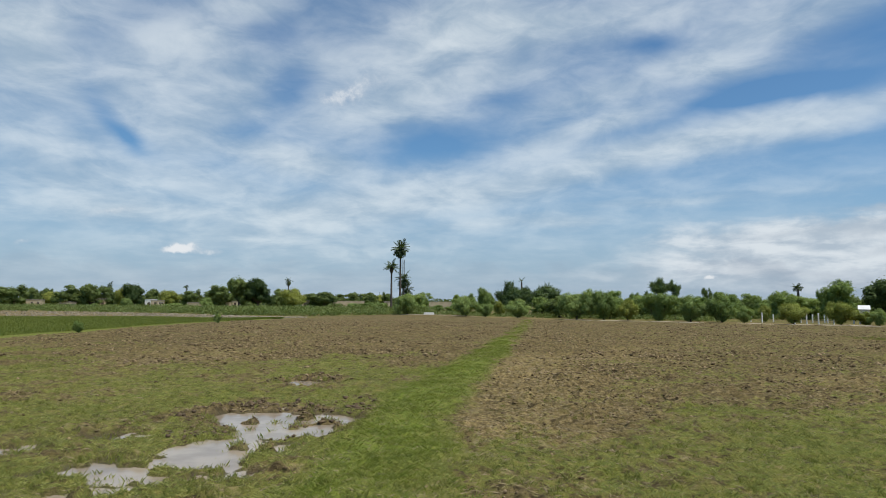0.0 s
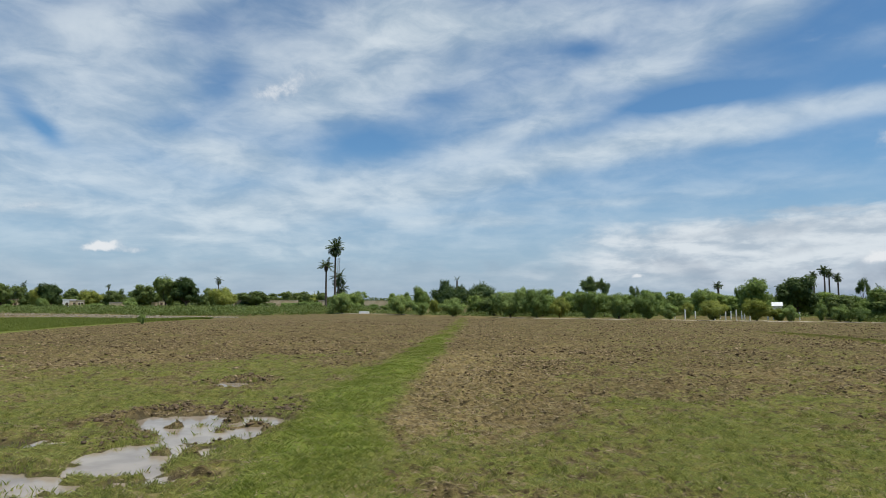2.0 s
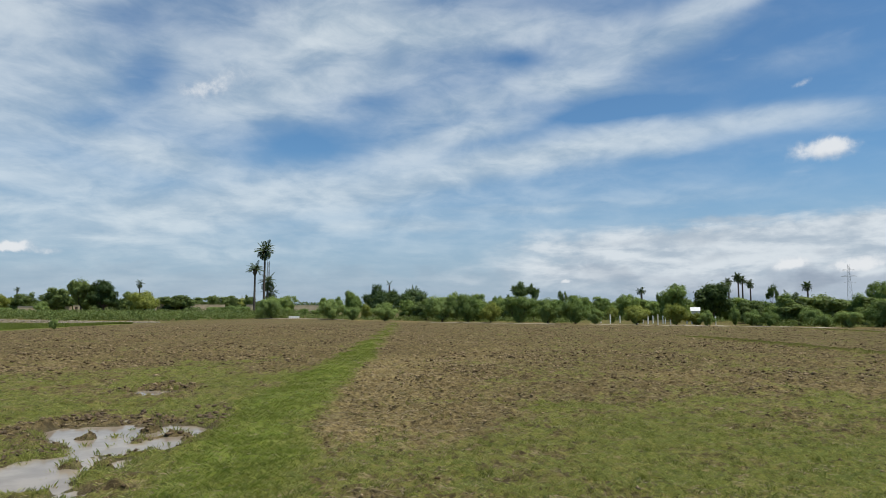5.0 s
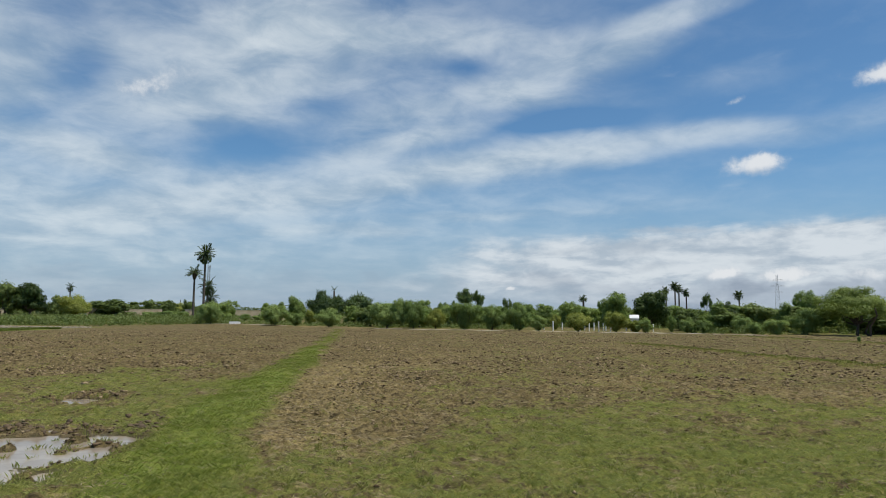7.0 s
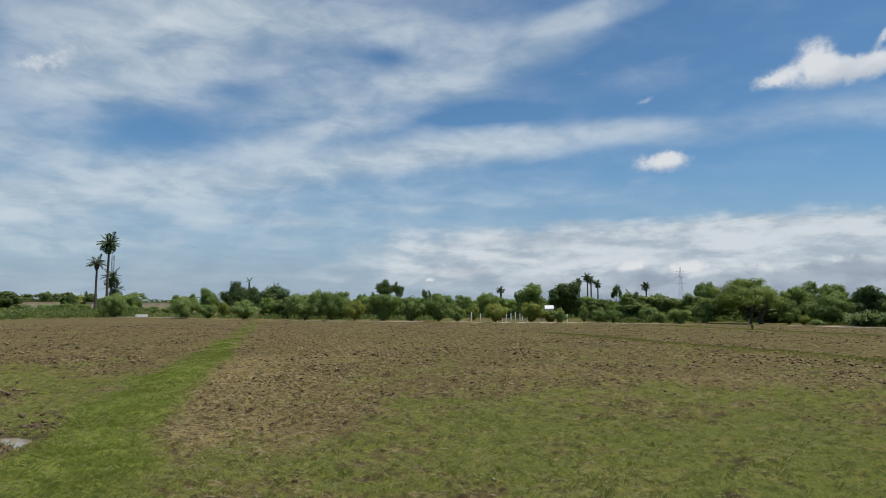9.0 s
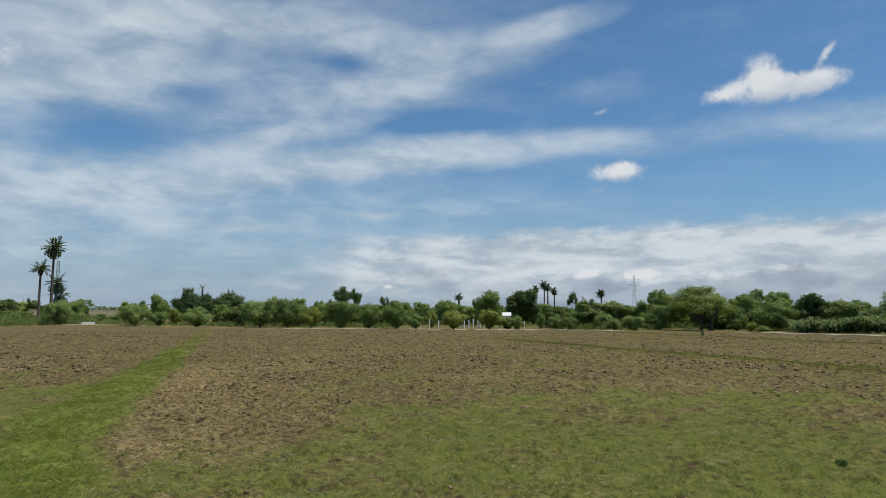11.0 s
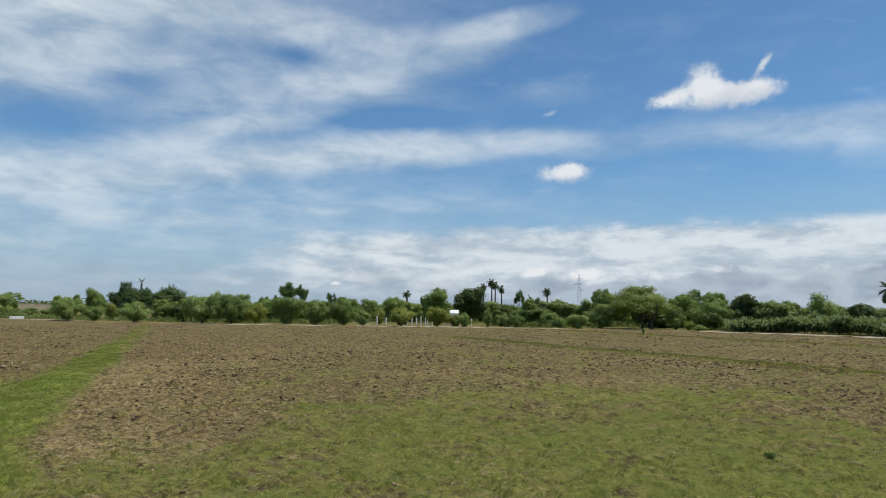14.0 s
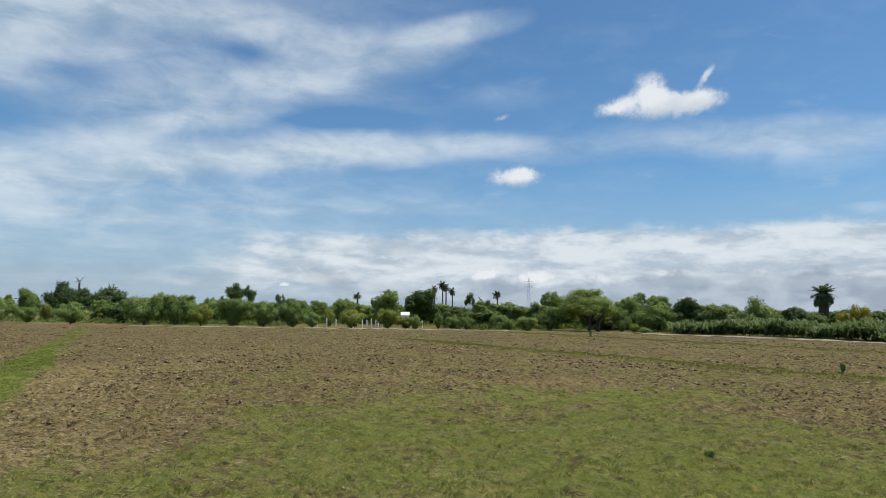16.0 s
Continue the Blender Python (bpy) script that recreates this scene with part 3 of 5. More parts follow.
def cover(x, y):
    """Shares of grass, lush grass, straw, sand and wetness at a place."""
    r = np.hypot(x, y)
    big, mid, fine = fbm(x, y, 9.0, 1), fbm(x, y, 2.6, 2), fbm(x, y, 0.7, 3)
    f = inside(x, y)
    bnd = bund(x, y)
    right = step(x - np.interp(y, BUND_Y, BUND_RIGHT), -0.3, 0.5)
    # left plot: grass near, bare soil far; right plot: soil beside the bund, grass near the viewer
    left_g = 0.56 - 0.50 * step(y + 0.30 * (x + 8) + (big - 0.5) * 22, 24, 38)
    off = x - np.interp(y, BUND_Y, BUND_RIGHT)
    soil_by_bund = (1 - step(off + (mid - 0.5) * 3, 1.6, 4.4 + 0.05 * y)) * step(y + (mid - 0.5) * 6, 9.5, 13.5) * step(off, -0.2, 0.5)
    bearing = np.degrees(np.arctan2(x, y))
    reach = np.interp(bearing, (0, 8, 15, 24, 34, 45, 55, 63, 72, 90), (11, 12, 14.5, 16.5, 20, 21.5, 21.5, 18.5, 16.5, 15))
    most = np.interp(bearing, (0, 18, 34, 48), (0.50, 0.54, 0.66, 0.74)) + 0.24 * (1 - step(r + (mid - 0.5) * 5, 9.5, 13.0))
    right_g = most - (most - 0.17) * step(r + (big - 0.5) * 14 + (mid - 0.5) * 7 - reach, -8.0, 8.0)
    right_g = np.maximum(right_g, 0.17 + 0.10 * step(x - 2 - 0.2 * y, 0, 4)) * (1 - 0.75 * soil_by_bund)
    g = left_g * (1 - right) + right_g * right
    g = g + (mid - 0.5) * 1.25 * (1 - 0.6 * right * step(r, 18, 32)) + (fine - 0.5) * 0.8
    churn = rim(x, y) * (1 - right)
    g = g - churn * step(fbm(x, y, 1.3, 13), 0.36, 0.6) * 0.9
    far = 0.55 + (big - 0.5) * 0.8
    g = g * f + far * (1 - f)
    cb = cross_bunds(x, y) * f
    g = np.maximum(np.maximum(g, bnd * (1.15 - 0.75 * step(y, 30, 75)) * f), cb * 0.6)
    # left field past the edge: bright crop, then a pale rubble strip, then scrub
    az = np.degrees(np.arctan2(x, y))
    d_edge = np.interp(az, EDGE_AZ, EDGE_D)
    near_strip = np.interp(az, (-50, -34.6, -18.7, -14, -11), (140, 121, 101, 100, 104))
    far_strip = np.interp(az, (-50, -34.6, -24.4, -18.7, -14, -11), (230, 200, 142, 113, 106, 105))
    leftside = 1 - step(az, -13, -9)
    crop = leftside * step(r - d_edge, -0.5, 1.5) * (1 - step(r - near_strip, -2, 2))
    strip = leftside * step(r - near_strip, -2, 2) * (1 - step(r - far_strip, -4, 4))
    edge = leftside * np.exp(-((r - d_edge - 1.0) / 1.3) ** 2)
    g = np.maximum(np.maximum(g, crop * 1.1), edge) * (1 - 0.85 * strip)
    past = r - d_edge + (mid - 0.5) * 3
    verge = step(az, -6, -2) * step(past, -0.3, 0.8) * (1 - step(past, 5, 9))
    g = g * (1 - 0.65 * verge)
    straw = np.clip(0.8 * verge + 0.55 * strip + soil_by_bund * right * (0.45 + 0.55 * step(mid, 0.40, 0.65)) * (1 - step(y, 20, 34)) + cb * 0.6
                    + 0.5 * step(big, 0.55, 0.75) * (1 - step(r, 20, 60)), 0, 1)
    sand = np.clip(strip * 0.2 * step(mid, 0.5, 0.7), 0, 1)
    lush = np.clip((bnd * f * 0.7 * step(mid, 0.3, 0.6)) * (1 - 0.8 * step(y, 26, 60)) + crop * 0.12 + edge * 0.6, 0, 1)
    p = pools(x, y)
    return np.clip(g, 0, 1), lush, straw, sand, p * 0.9, f


def height(x, y, detail=True):
    r = np.hypot(x, y)
    g, lush, straw, sand, wet, f = cover(x, y)
    near = 1 - step(r, 60, 130)
    h = (fbm(x, y, 1.1, 41) - 0.5) * 0.10 * near
    soil = f * (1 - 0.75 * np.clip(g, 0, 1)) * (1 - wet)
    lump = np.abs(fbm(x, y, 0.42, 51, 3) - 0.5) * 2
    h = h + soil * (lump * 0.26 - 0.05) * (1 - step(r, 60, 120)) + (0.35 + 0.65 * soil) * f * (1 - wet) * (vnoise(x, y, 0.17, 61) - 0.5) * 0.09 * (1 - step(r, 30, 55))
    h = h + bund(x, y) * 0.10 * f + cross_bunds(x, y) * 0.17 * f
    return h - wet * (0.105 + 0.07 * (fbm(x, y, 0.9, 83, 4) - 0.5)) + (1 - f) * (fbm(x, y, 12, 71) - 0.5) * 0.3


# ---- ground: one sheet to the horizon ----
def build_ground():
    az = np.radians(np.concatenate([np.arange(-45, 80, 0.3), np.arange(80, 315, 3.0)]))
    rr = [0.0, 1.5, 3.0, 4.5]
    r = 6.0
    while r < 4600:
        rr.append(r)
        r *= 1.0062 if r < 90 else (1.02 if r < 320 else 1.12)
    rr = np.array(rr)
    R, A = np.meshgrid(rr, az, indexing="ij")
    x, y = (R * np.sin(A)).ravel(), (R * np.cos(A)).ravel()
    z = height(x, y)
    nr, na = len(rr), len(az)
    i, j = np.meshgrid(np.arange(nr - 1), np.arange(na), indexing="ij")
    k = (j + 1) % na
    faces = np.stack([i * na + j, (i + 1) * na + j, (i + 1) * na + k, i * na + k], -1).reshape(-1, 4)
    me = mesh_from("ground", np.stack([x, y, z], 1), faces[:, ::-1], M_GROUND, True)
    g, lush, straw, sand, wet, f = cover(x, y)
    for key, val in (("grass", g), ("lush", lush), ("straw", straw), ("sand", sand), ("wet", wet)):
        me.attributes.new(key, "FLOAT", "POINT").data.foreach_set("value", np.asarray(val, np.float32))
    return tagged(new("ground", me), "ploughed brown field with patchy green grass and puddles", "field", kind="structure")


build_ground()


def build_water():
    """Flat sheets of standing water that the hollows of the ground hold."""
    spots = {"big": (-3.5, 11.4, 2.4, 4.4), "side": (-7.1, 10.8, 0.9, 0.8), "small": (-4.1, 19.4, 1.1, 1.0)}
    for cx, cy, rx, ry in spots.values():
        bm = bmesh.new()
        ring = [bm.verts.new((cx + rx * math.cos(a), cy + ry * math.sin(a), -0.058)) for a in np.linspace(0, 2 * math.pi, 48, endpoint=False)]
        bm.faces.new(ring)
        tagged(new("puddle", bm_mesh("puddle", bm, M_WATER)), "shallow muddy rain puddle in the trampled grass", "puddle", "puddles", "structure")


build_water()


# ---- grass, straw and clods ----
def scatter(rng, count, r0, r1, a0=-40, a1=77, power=1.0):
    """Random places of a stretch of the plan, denser towards its near end."""
    u = rng.random(count)
    k = 2 - power
    r = (r0 ** k + u * (r1 ** k - r0 ** k)) ** (1 / k)
    a = np.radians(rng.uniform(a0, a1, count))
    return r * np.sin(a), r * np.cos(a)


def blades(name, rng, x, y, tall, wide, material, label, lean=0.45, flat=False):
    n = len(x)
    z = height(x, y)
    a = rng.uniform(0, 2 * math.pi, n)
    side = np.stack([np.cos(a), np.sin(a), np.zeros(n)], 1)
    w = wide * rng.uniform(0.7, 1.3, n)
    h = tall * rng.uniform(0.5, 1.4, n)
    b = rng.uniform(0, 2 * math.pi, n)
    off = np.stack([np.cos(b), np.sin(b), np.zeros(n)], 1) * (h * lean * rng.uniform(0.3, 1.6, n))[:, None]
    base = np.stack([x, y, z - 0.005], 1)
    up = np.zeros((n, 3))
    up[:, 2] = h * (0.15 if flat else 1.0)
    v = np.stack([base - side * w[:, None] / 2, base + side * w[:, None] / 2,
                  base + off * 0.35 + up * 0.6 + side * w[:, None] * 0.4, base + off + up], 1)
    f = np.arange(4 * n).reshape(n, 4)
    return tagged(new(name, mesh_from(name, v.reshape(-1, 3), f, material)), label, "grass", kind="stuff")


def build_grass():
    rng = np.random.default_rng(4)
    x, y = scatter(rng, 560000, 7.0, 30, power=1.35)
    g, lush, straw, sand, wet, f = cover(x, y)
    on = rng.random(len(x)) < step(g, 0.25, 0.8) * (1 - step(wet, 0.25, 0.6) * (0.35 + 0.65 * step(0.66 - fbm(x, y, 0.8, 99, 2), 0.0, 0.05))) * (0.15 + 0.85 * step(fbm(x, y, 0.45, 95, 2), 0.42, 0.62))
    on &= rng.random(len(x)) > lush
    blades("field_grass", rng, x[on], y[on], 0.042, 0.0055, M_GRASS, "short patchy green grass on the near field", 1.5)
    dry = (rng.random(len(x)) < 0.12 + 0.34 * straw) & ~on & (wet < 0.3)
    blades("dry_straw", rng, x[dry], y[dry], 0.13, 0.012, M_STRAW, "dry straw stalks lying on the soil", 1.0, True)
    x, y = scatter(rng, 110000, 27, 75, power=1.3)
    g, lush, straw, sand, wet, f = cover(x, y)
    on = (rng.random(len(x)) < step(g, 0.3, 0.85)) & (f > 0.5)
    blades("distant_grass", rng, x[on], y[on], 0.06, 0.020, M_TUFT, "thin green grass over the middle field", 1.0)
    y = 6.0 + 82 * rng.random(120000) ** 1.7
    x = np.interp(y, BUND_Y, BUND_LEFT) - 0.5 + rng.random(len(y)) * (np.interp(y, BUND_Y, BUND_RIGHT) - np.interp(y, BUND_Y, BUND_LEFT) + 1.0)
    on = rng.random(len(y)) < bund(x, y) * (0.15 + 0.75 * step(fbm(x, y, 0.6, 96, 2), 0.4, 0.62)) * (1 - 0.8 * step(pools(x, y), 0.2, 0.5)) * (1 - 0.6 * step(y, 30, 75))
    blades("bund_grass", rng, x[on], y[on], 0.06, 0.007, M_LUSH, "lush bright green grass along the bund", 1.3)
    # taller tufts that stand out of the short grass
    x, y = scatter(rng, 5200, 7.0, 34, power=1.2)
    g, lush, straw, sand, wet, f = cover(x, y)
    on = (rng.random(len(x)) < 0.12 + 0.6 * step(g, 0.35, 0.8)) & (wet < 0.5)
    n = 16
    tx = np.repeat(x[on], n) + rng.normal(0, 0.045, on.sum() * n)
    ty = np.repeat(y[on], n) + rng.normal(0, 0.045, on.sum() * n)
    blades("grass_tufts", rng, tx, ty, 0.065, 0.008, M_TUFT, "taller grass tufts standing in the field", 0.55)
    # sedge that stands in the shallows and fringes the puddles
    x, y = rng.uniform(-8, -1, 9000), rng.uniform(8, 20.5, 9000)
    p = pools(x, y)
    on = (p > 0.08) & (rng.random(len(x)) < np.where(p < 0.6, 0.20, 0.05) * (0.3 + 1.4 * step(fbm(x, y, 0.7, 97, 2), 0.45, 0.6)))
    tx = np.repeat(x[on], n) + rng.normal(0, 0.05, on.sum() * n)
    ty = np.repeat(y[on], n) + rng.normal(0, 0.05, on.sum() * n)
    blades("puddle_grass", rng, tx, ty, 0.085, 0.008, M_GRASS, "grass standing in and round the shallow puddles", 0.5)
    # banks across the right-hand plots
    y = 4 + 56 * rng.random(50000)
    x = np.where(rng.random(len(y)) < 0.55, 27.6 + 0.055 * (y - 20), 49.5 + 0.07 * (y - 30)) + rng.normal(0, 0.35, len(y))
    on = rng.random(len(y)) < cross_bunds(x, y)
    blades("bank_grass", rng, x[on], y[on], 0.10, 0.022, M_TUFT, "coarse half-dry grass on the low cross banks")


build_grass()


def ico():
    bm = bmesh.new()
    bmesh.ops.create_icosphere(bm, subdivisions=1, radius=1)
    v = np.array([p.co[:] for p in bm.verts])
    f = np.array([[q.index for q in p.verts] for p in bm.faces])
    bm.free()
    return v, f


def octa():
    v = np.array(((1, 0, 0), (0, 1, 0), (-1, 0, 0), (0, -1, 0), (0, 0, 1), (0, 0, -0.6)), float)
    f = np.array(((0, 1, 4), (1, 2, 4), (2, 3, 4), (3, 0, 4), (1, 0, 5), (2, 1, 5), (3, 2, 5), (0, 3, 5)))
    return v, f


def lumps(name, rng, x, y, z, size, material, label, category, flatten=0.65, few=False):
    v0, f0 = octa() if few else ico()
    n = len(x)
    s = size[:, None, None] * rng.uniform(0.6, 1.3, (n, 1, 3)) * np.array((1, 1, flatten))
    v = v0[None] * rng.uniform(0.45, 1.4, (n, len(v0), 1)) * s
    a = rng.uniform(0, 2 * math.pi, n)
    c, q = np.cos(a)[:, None], np.sin(a)[:, None]
    v = np.stack([v[..., 0] * c - v[..., 1] * q, v[..., 0] * q + v[..., 1] * c, v[..., 2]], -1)
    v += np.stack([x, y, z + size * 0.15], 1)[:, None]
    f = f0[None] + (np.arange(n) * len(v0))[:, None, None]
    return tagged(new(name, mesh_from(name, v.reshape(-1, 3), f.reshape(-1, 3), material)), label, category, kind="stuff")


def build_clods():
    rng = np.random.default_rng(9)
    x, y = scatter(rng, 270000, 8, 88, power=1.1)
    g, lush, straw, sand, wet, f = cover(x, y)
    p = ((1 - step(g, 0.1, 0.75)) * 0.8 + 0.05) * (0.25 + 0.75 * step(np.hypot(x, y), 10, 15))
    on = (rng.random(len(x)) < p * f * (1 - lush) * (0.2 + 1.0 * step(fbm(x, y, 2.2, 91), 0.4, 0.62))) & (wet < 0.4)
    x, y = x[on], y[on]
    r = np.hypot(x, y)
    size = (0.014 + 0.055 * rng.random(len(x)) ** 3.0) * (0.75 + 0.85 * step(r, 12, 32)) + 0.00016 * r
    lumps("earth_clods", rng, x, y, height(x, y) - 0.25 * size, size, M_CLOD, "loose brown clods turned up by the plough", "clods", few=True)
    # sods trampled up round the puddles
    x, y = rng.uniform(-7.5, -1, 9000), rng.uniform(8, 21.5, 9000)
    p = pools(x, y)
    on = (rng.random(len(x)) < rim(x, y) * (0.1 + 0.9 * step(fbm(x, y, 0.9, 93, 3), 0.46, 0.6))) & (p < 0.45) & (bund(x, y) < 0.4)
    x, y = x[on], y[on]
    lumps("mud_sods", rng, x, y, height(x, y), 0.018 + 0.055 * rng.random(len(x)) ** 2.5, M_SOD, "dark trampled mud sods round the puddles", "mud")
    # pale rubble strip on the far left
    a = np.radians(rng.uniform(-36, -12, 2500))
    lo = np.interp(np.degrees(a), (-36, -18.7, -12), (122, 101, 104))
    hi = np.interp(np.degrees(a), (-36, -24.4, -18.7, -12), (200, 142, 113, 106))
    r = lo + (hi - lo) * rng.random(2500)
    x, y = r * np.sin(a), r * np.cos(a)
    lumps("rubble", rng, x, y, height(x, y), 0.08 + 0.2 * rng.random(2500) ** 2, M_STUBBLE, "pale heaps of dry stubble and earth", "rubble", 0.5)


build_clods()


def strip(name, line, wide, material, label, category, seed):
    """A flat path along a line of plan points, lying just over the ground."""
    rng = np.random.default_rng(seed)
    pts = []
    for (x0, y0), (x1, y1) in zip(line, line[1:]):
        n = max(2, int(math.hypot(x1 - x0, y1 - y0) / 0.8))
        pts += [(x0 + (x1 - x0) * i / n, y0 + (y1 - y0) * i / n) for i in range(n)]
    pts = np.array(pts + [line[-1]])
    d = np.gradient(pts, axis=0)
    nrm = np.stack([-d[:, 1], d[:, 0]], 1) / np.linalg.norm(d, axis=1, keepdims=True)
    s = np.arange(len(pts)) * 0.8
    fade = np.minimum(1, np.minimum(s, s[::-1]) / 6 + 0.1)[:, None]
    wa = wide * fade * (0.35 + 0.8 * fbm(s, s * 0 + seed, 3.0, seed))[:, None]
    wb = wide * fade * (0.35 + 0.8 * fbm(s, s * 0 - seed, 3.0, seed + 3))[:, None]
    v = []
    for k in (-1, -0.5, 0, 0.5, 1):
        p = pts + nrm * (wa if k < 0 else wb) * k
        v.append(np.stack([p[:, 0], p[:, 1], height(p[:, 0], p[:, 1]) + 0.05 + 0.05 * (1 - abs(k))], 1))
    n = len(pts)
    v = np.concatenate(v)
    f = np.array([(c * n + i, c * n + i + 1, (c + 1) * n + i + 1, (c + 1) * n + i) for c in range(4) for i in range(n - 1)])
    return tagged(new(name, mesh_from(name, v, f, material, True)), label, category, kind="structure")


strip("sand_path", ((67, 52), (69.5, 44), (71.3, 31), (70.5, 22), (69, 10)), 1.1, M_SAND, "pale sandy track beside the tall crop", "path", 1)
strip("sand_path", ((17.4, 92.3), (22, 88.5), (27, 85.5), (33, 81)), 0.4, M_SAND, "narrow sandy verge under the bushes", "path", 2)
strip("sand_path", ((36.5, 79.5), (41, 75.5), (48.6, 70.2), (55, 65), (58, 61)), 0.45, M_SAND, "narrow sandy verge below the fence posts", "path", 3)
strip("sand_path", ((-8.8, 127), (-4, 125), (1, 120), (6, 112)), 0.5, M_SAND, "narrow sandy verge beside a white slab", "path", 4)


# ---- trees ----
def limb_line(rng, a, b, wob=0.12, n=4):
    a, b = Vector(a), Vector(b)
    ln = (b - a).length
    return [a + (b - a) * (i / n) + Vector(rng.normal(0, wob * ln * (0 if i in (0, n) else 0.5), 3)) for i in range(n + 1)]


def make_plant(kind, seed):
    """A bush or tree of about its usual size: trunk with limbs, and a crown of leaf sprays. Returns it with its height and width."""
    rng = np.random.default_rng(seed)
    lobes, limbs = [], []
    if kind in ("bush", "bushy", "yellow"):
        h, w, n, size = 3.6, 4.0, 12000, 0.10
        for i in range(24):
            a, q = rng.uniform(0, 2 * math.pi), math.sqrt(rng.random()) * 0.40 * w
            z = rng.uniform(0.34, 0.78) * h * (1 - 0.42 * (q / (0.5 * w)) ** 2)
            s = rng.uniform(0.12, 0.20) * w
            lobes.append((q * math.cos(a), q * math.sin(a), z, s, s, s * rng.uniform(0.7, 0.95)))
        for i in range(4):
            a, q = rng.uniform(0, 2 * math.pi), rng.uniform(0.04, 0.15) * w
            lobes.append((q * math.cos(a), q * math.sin(a), 0.19 * h, 0.13 * w, 0.13 * w, 0.15 * h))
        base = [(0, 0, -0.1), (0.05, 0, 0.5)]
        thick = 0.13
    elif kind == "acacia":
        h, w, n, size = 5.8, 8.2, 23000, 0.115
        for i in range(42):
            a, q = rng.uniform(0, 2 * math.pi), math.sqrt(rng.random()) * 0.42 * w
            z = h * (0.86 - 0.30 * (q / (0.5 * w)) ** 2) - rng.random() * 0.34 * h
            s = rng.uniform(0.09, 0.14) * w
            lobes.append((q * math.cos(a), q * math.sin(a), z, s, s, s * rng.uniform(0.6, 0.8)))
        base = [(0, 0, -0.1), (0.12, 0.05, 1.6)]
        thick = 0.16
    elif kind == "mango":
        h, w, n, size = 6.0, 6.0, 8000, 0.21
        for i in range(20):
            a, q = rng.uniform(0, 2 * math.pi), math.sqrt(rng.random()) * 0.36 * w
            z = h * rng.uniform(0.26, 0.80) * (1 - 0.30 * (q / (0.4 * w)) ** 2)
            s = rng.uniform(0.12, 0.19) * w
            lobes.append((q * math.cos(a), q * math.sin(a), z, s, s, s * 0.85))
        base = [(0, 0, -0.1), (0.05, 0.05, 1.3)]
        thick = 0.28
    elif kind == "shag":
        h, w, n, size = 6.0, 5.5, 4200, 0.22
        for i in range(12):
            a, q = rng.uniform(0, 2 * math.pi), math.sqrt(rng.random()) * 0.44 * w
            z = h * rng.uniform(0.34, 0.78) * (1 - 0.25 * (q / (0.44 * w)) ** 2)
            s = rng.uniform(0.14, 0.20) * w
            lobes.append((q * math.cos(a), q * math.sin(a), z, s, s, s * 1.05))
        base = [(0, 0, -0.1), (0.1, 0, 1.8)]
        thick = 0.18
    elif kind == "plume":
        h, w, n, size = 6.0, 4.0, 1500, 0.11
        for i in range(15):
            a, q = rng.uniform(0, 2 * math.pi), math.sqrt(rng.random()) * 0.42 * w
            z = h * rng.uniform(0.62, 0.90) * (1 - 0.10 * (q / (0.4 * w)) ** 2)
            s = rng.uniform(0.07, 0.13) * w
            lobes.append((q * math.cos(a), q * math.sin(a), z, s, s, s * 1.1))
        base = [(0, 0, -0.1), (0.1, 0, 3.0)]
        thick = 0.12
    else:
        h, w, n, size = (5.2, 4.8, 8500, 0.14) if kind == "tree" else (5.2, 4.8, 4200, 0.22)
        for i in range(26):
            a, q = rng.uniform(0, 2 * math.pi), math.sqrt(rng.random()) * 0.40 * w
            z = h * rng.uniform(0.17 if kind == "back" else 0.24, 0.86) * (1 - 0.22 * (q / (0.4 * w)) ** 2)
            s = rng.uniform(0.10, 0.17) * w
            lobes.append((q * math.cos(a), q * math.sin(a), z, s, s, s * rng.uniform(0.75, 1.0)))
        base = [(0, 0, -0.1), (0.06, 0, 1.3)]
        thick = 0.18
    if kind == "plume":
        lobes += [(0, 0, 0.72 * h, 0.20 * w, 0.20 * w, 0.08 * h)]
    elif kind == "acacia":
        lobes += [(0, 0, 0.68 * h, 0.34 * w, 0.34 * w, 0.14 * h)] * 2
    else:
        lobes += [(0, 0, (0.40 if h < 4 else 0.50) * h, 0.28 * w, 0.28 * w, 0.30 * h)] * 2
    # no two sides alike
    lean_x, lean_y = rng.normal(0, 0.05 * w, 2)
    lobes = [(p[0] * rng.uniform(0.85, 1.2) + lean_x * p[2] / h, p[1] + lean_y * p[2] / h, p[2] * rng.uniform(0.9, 1.08), p[3] * rng.uniform(0.8, 1.2), p[4], p[5] * rng.uniform(0.75, 1.1)) for p in lobes]
    top = base[-1]
    wood = [tube(limb_line(rng, base[0], top, 0.06), np.linspace(thick * 1.25, thick * 0.8, 5), 8)]
    for lb in lobes[::2]:
        end = (lb[0] * 0.9, lb[1] * 0.9, lb[2])
        wood.append(tube(limb_line(rng, (top[0], top[1], top[2] * rng.uniform(0.75, 1.0)), end), np.linspace(thick * 0.5, thick * 0.08, 5), 5))
    if kind == "acacia":
        for i in range(2):
            a = rng.uniform(0, 2 * math.pi)
            foot = (1.9 * math.cos(a), 1.9 * math.sin(a), -0.1)
            wood.append(tube(limb_line(rng, foot, (foot[0] * 1.4, foot[1] * 1.4, 3.4)), np.linspace(0.16, 0.08, 5), 6))
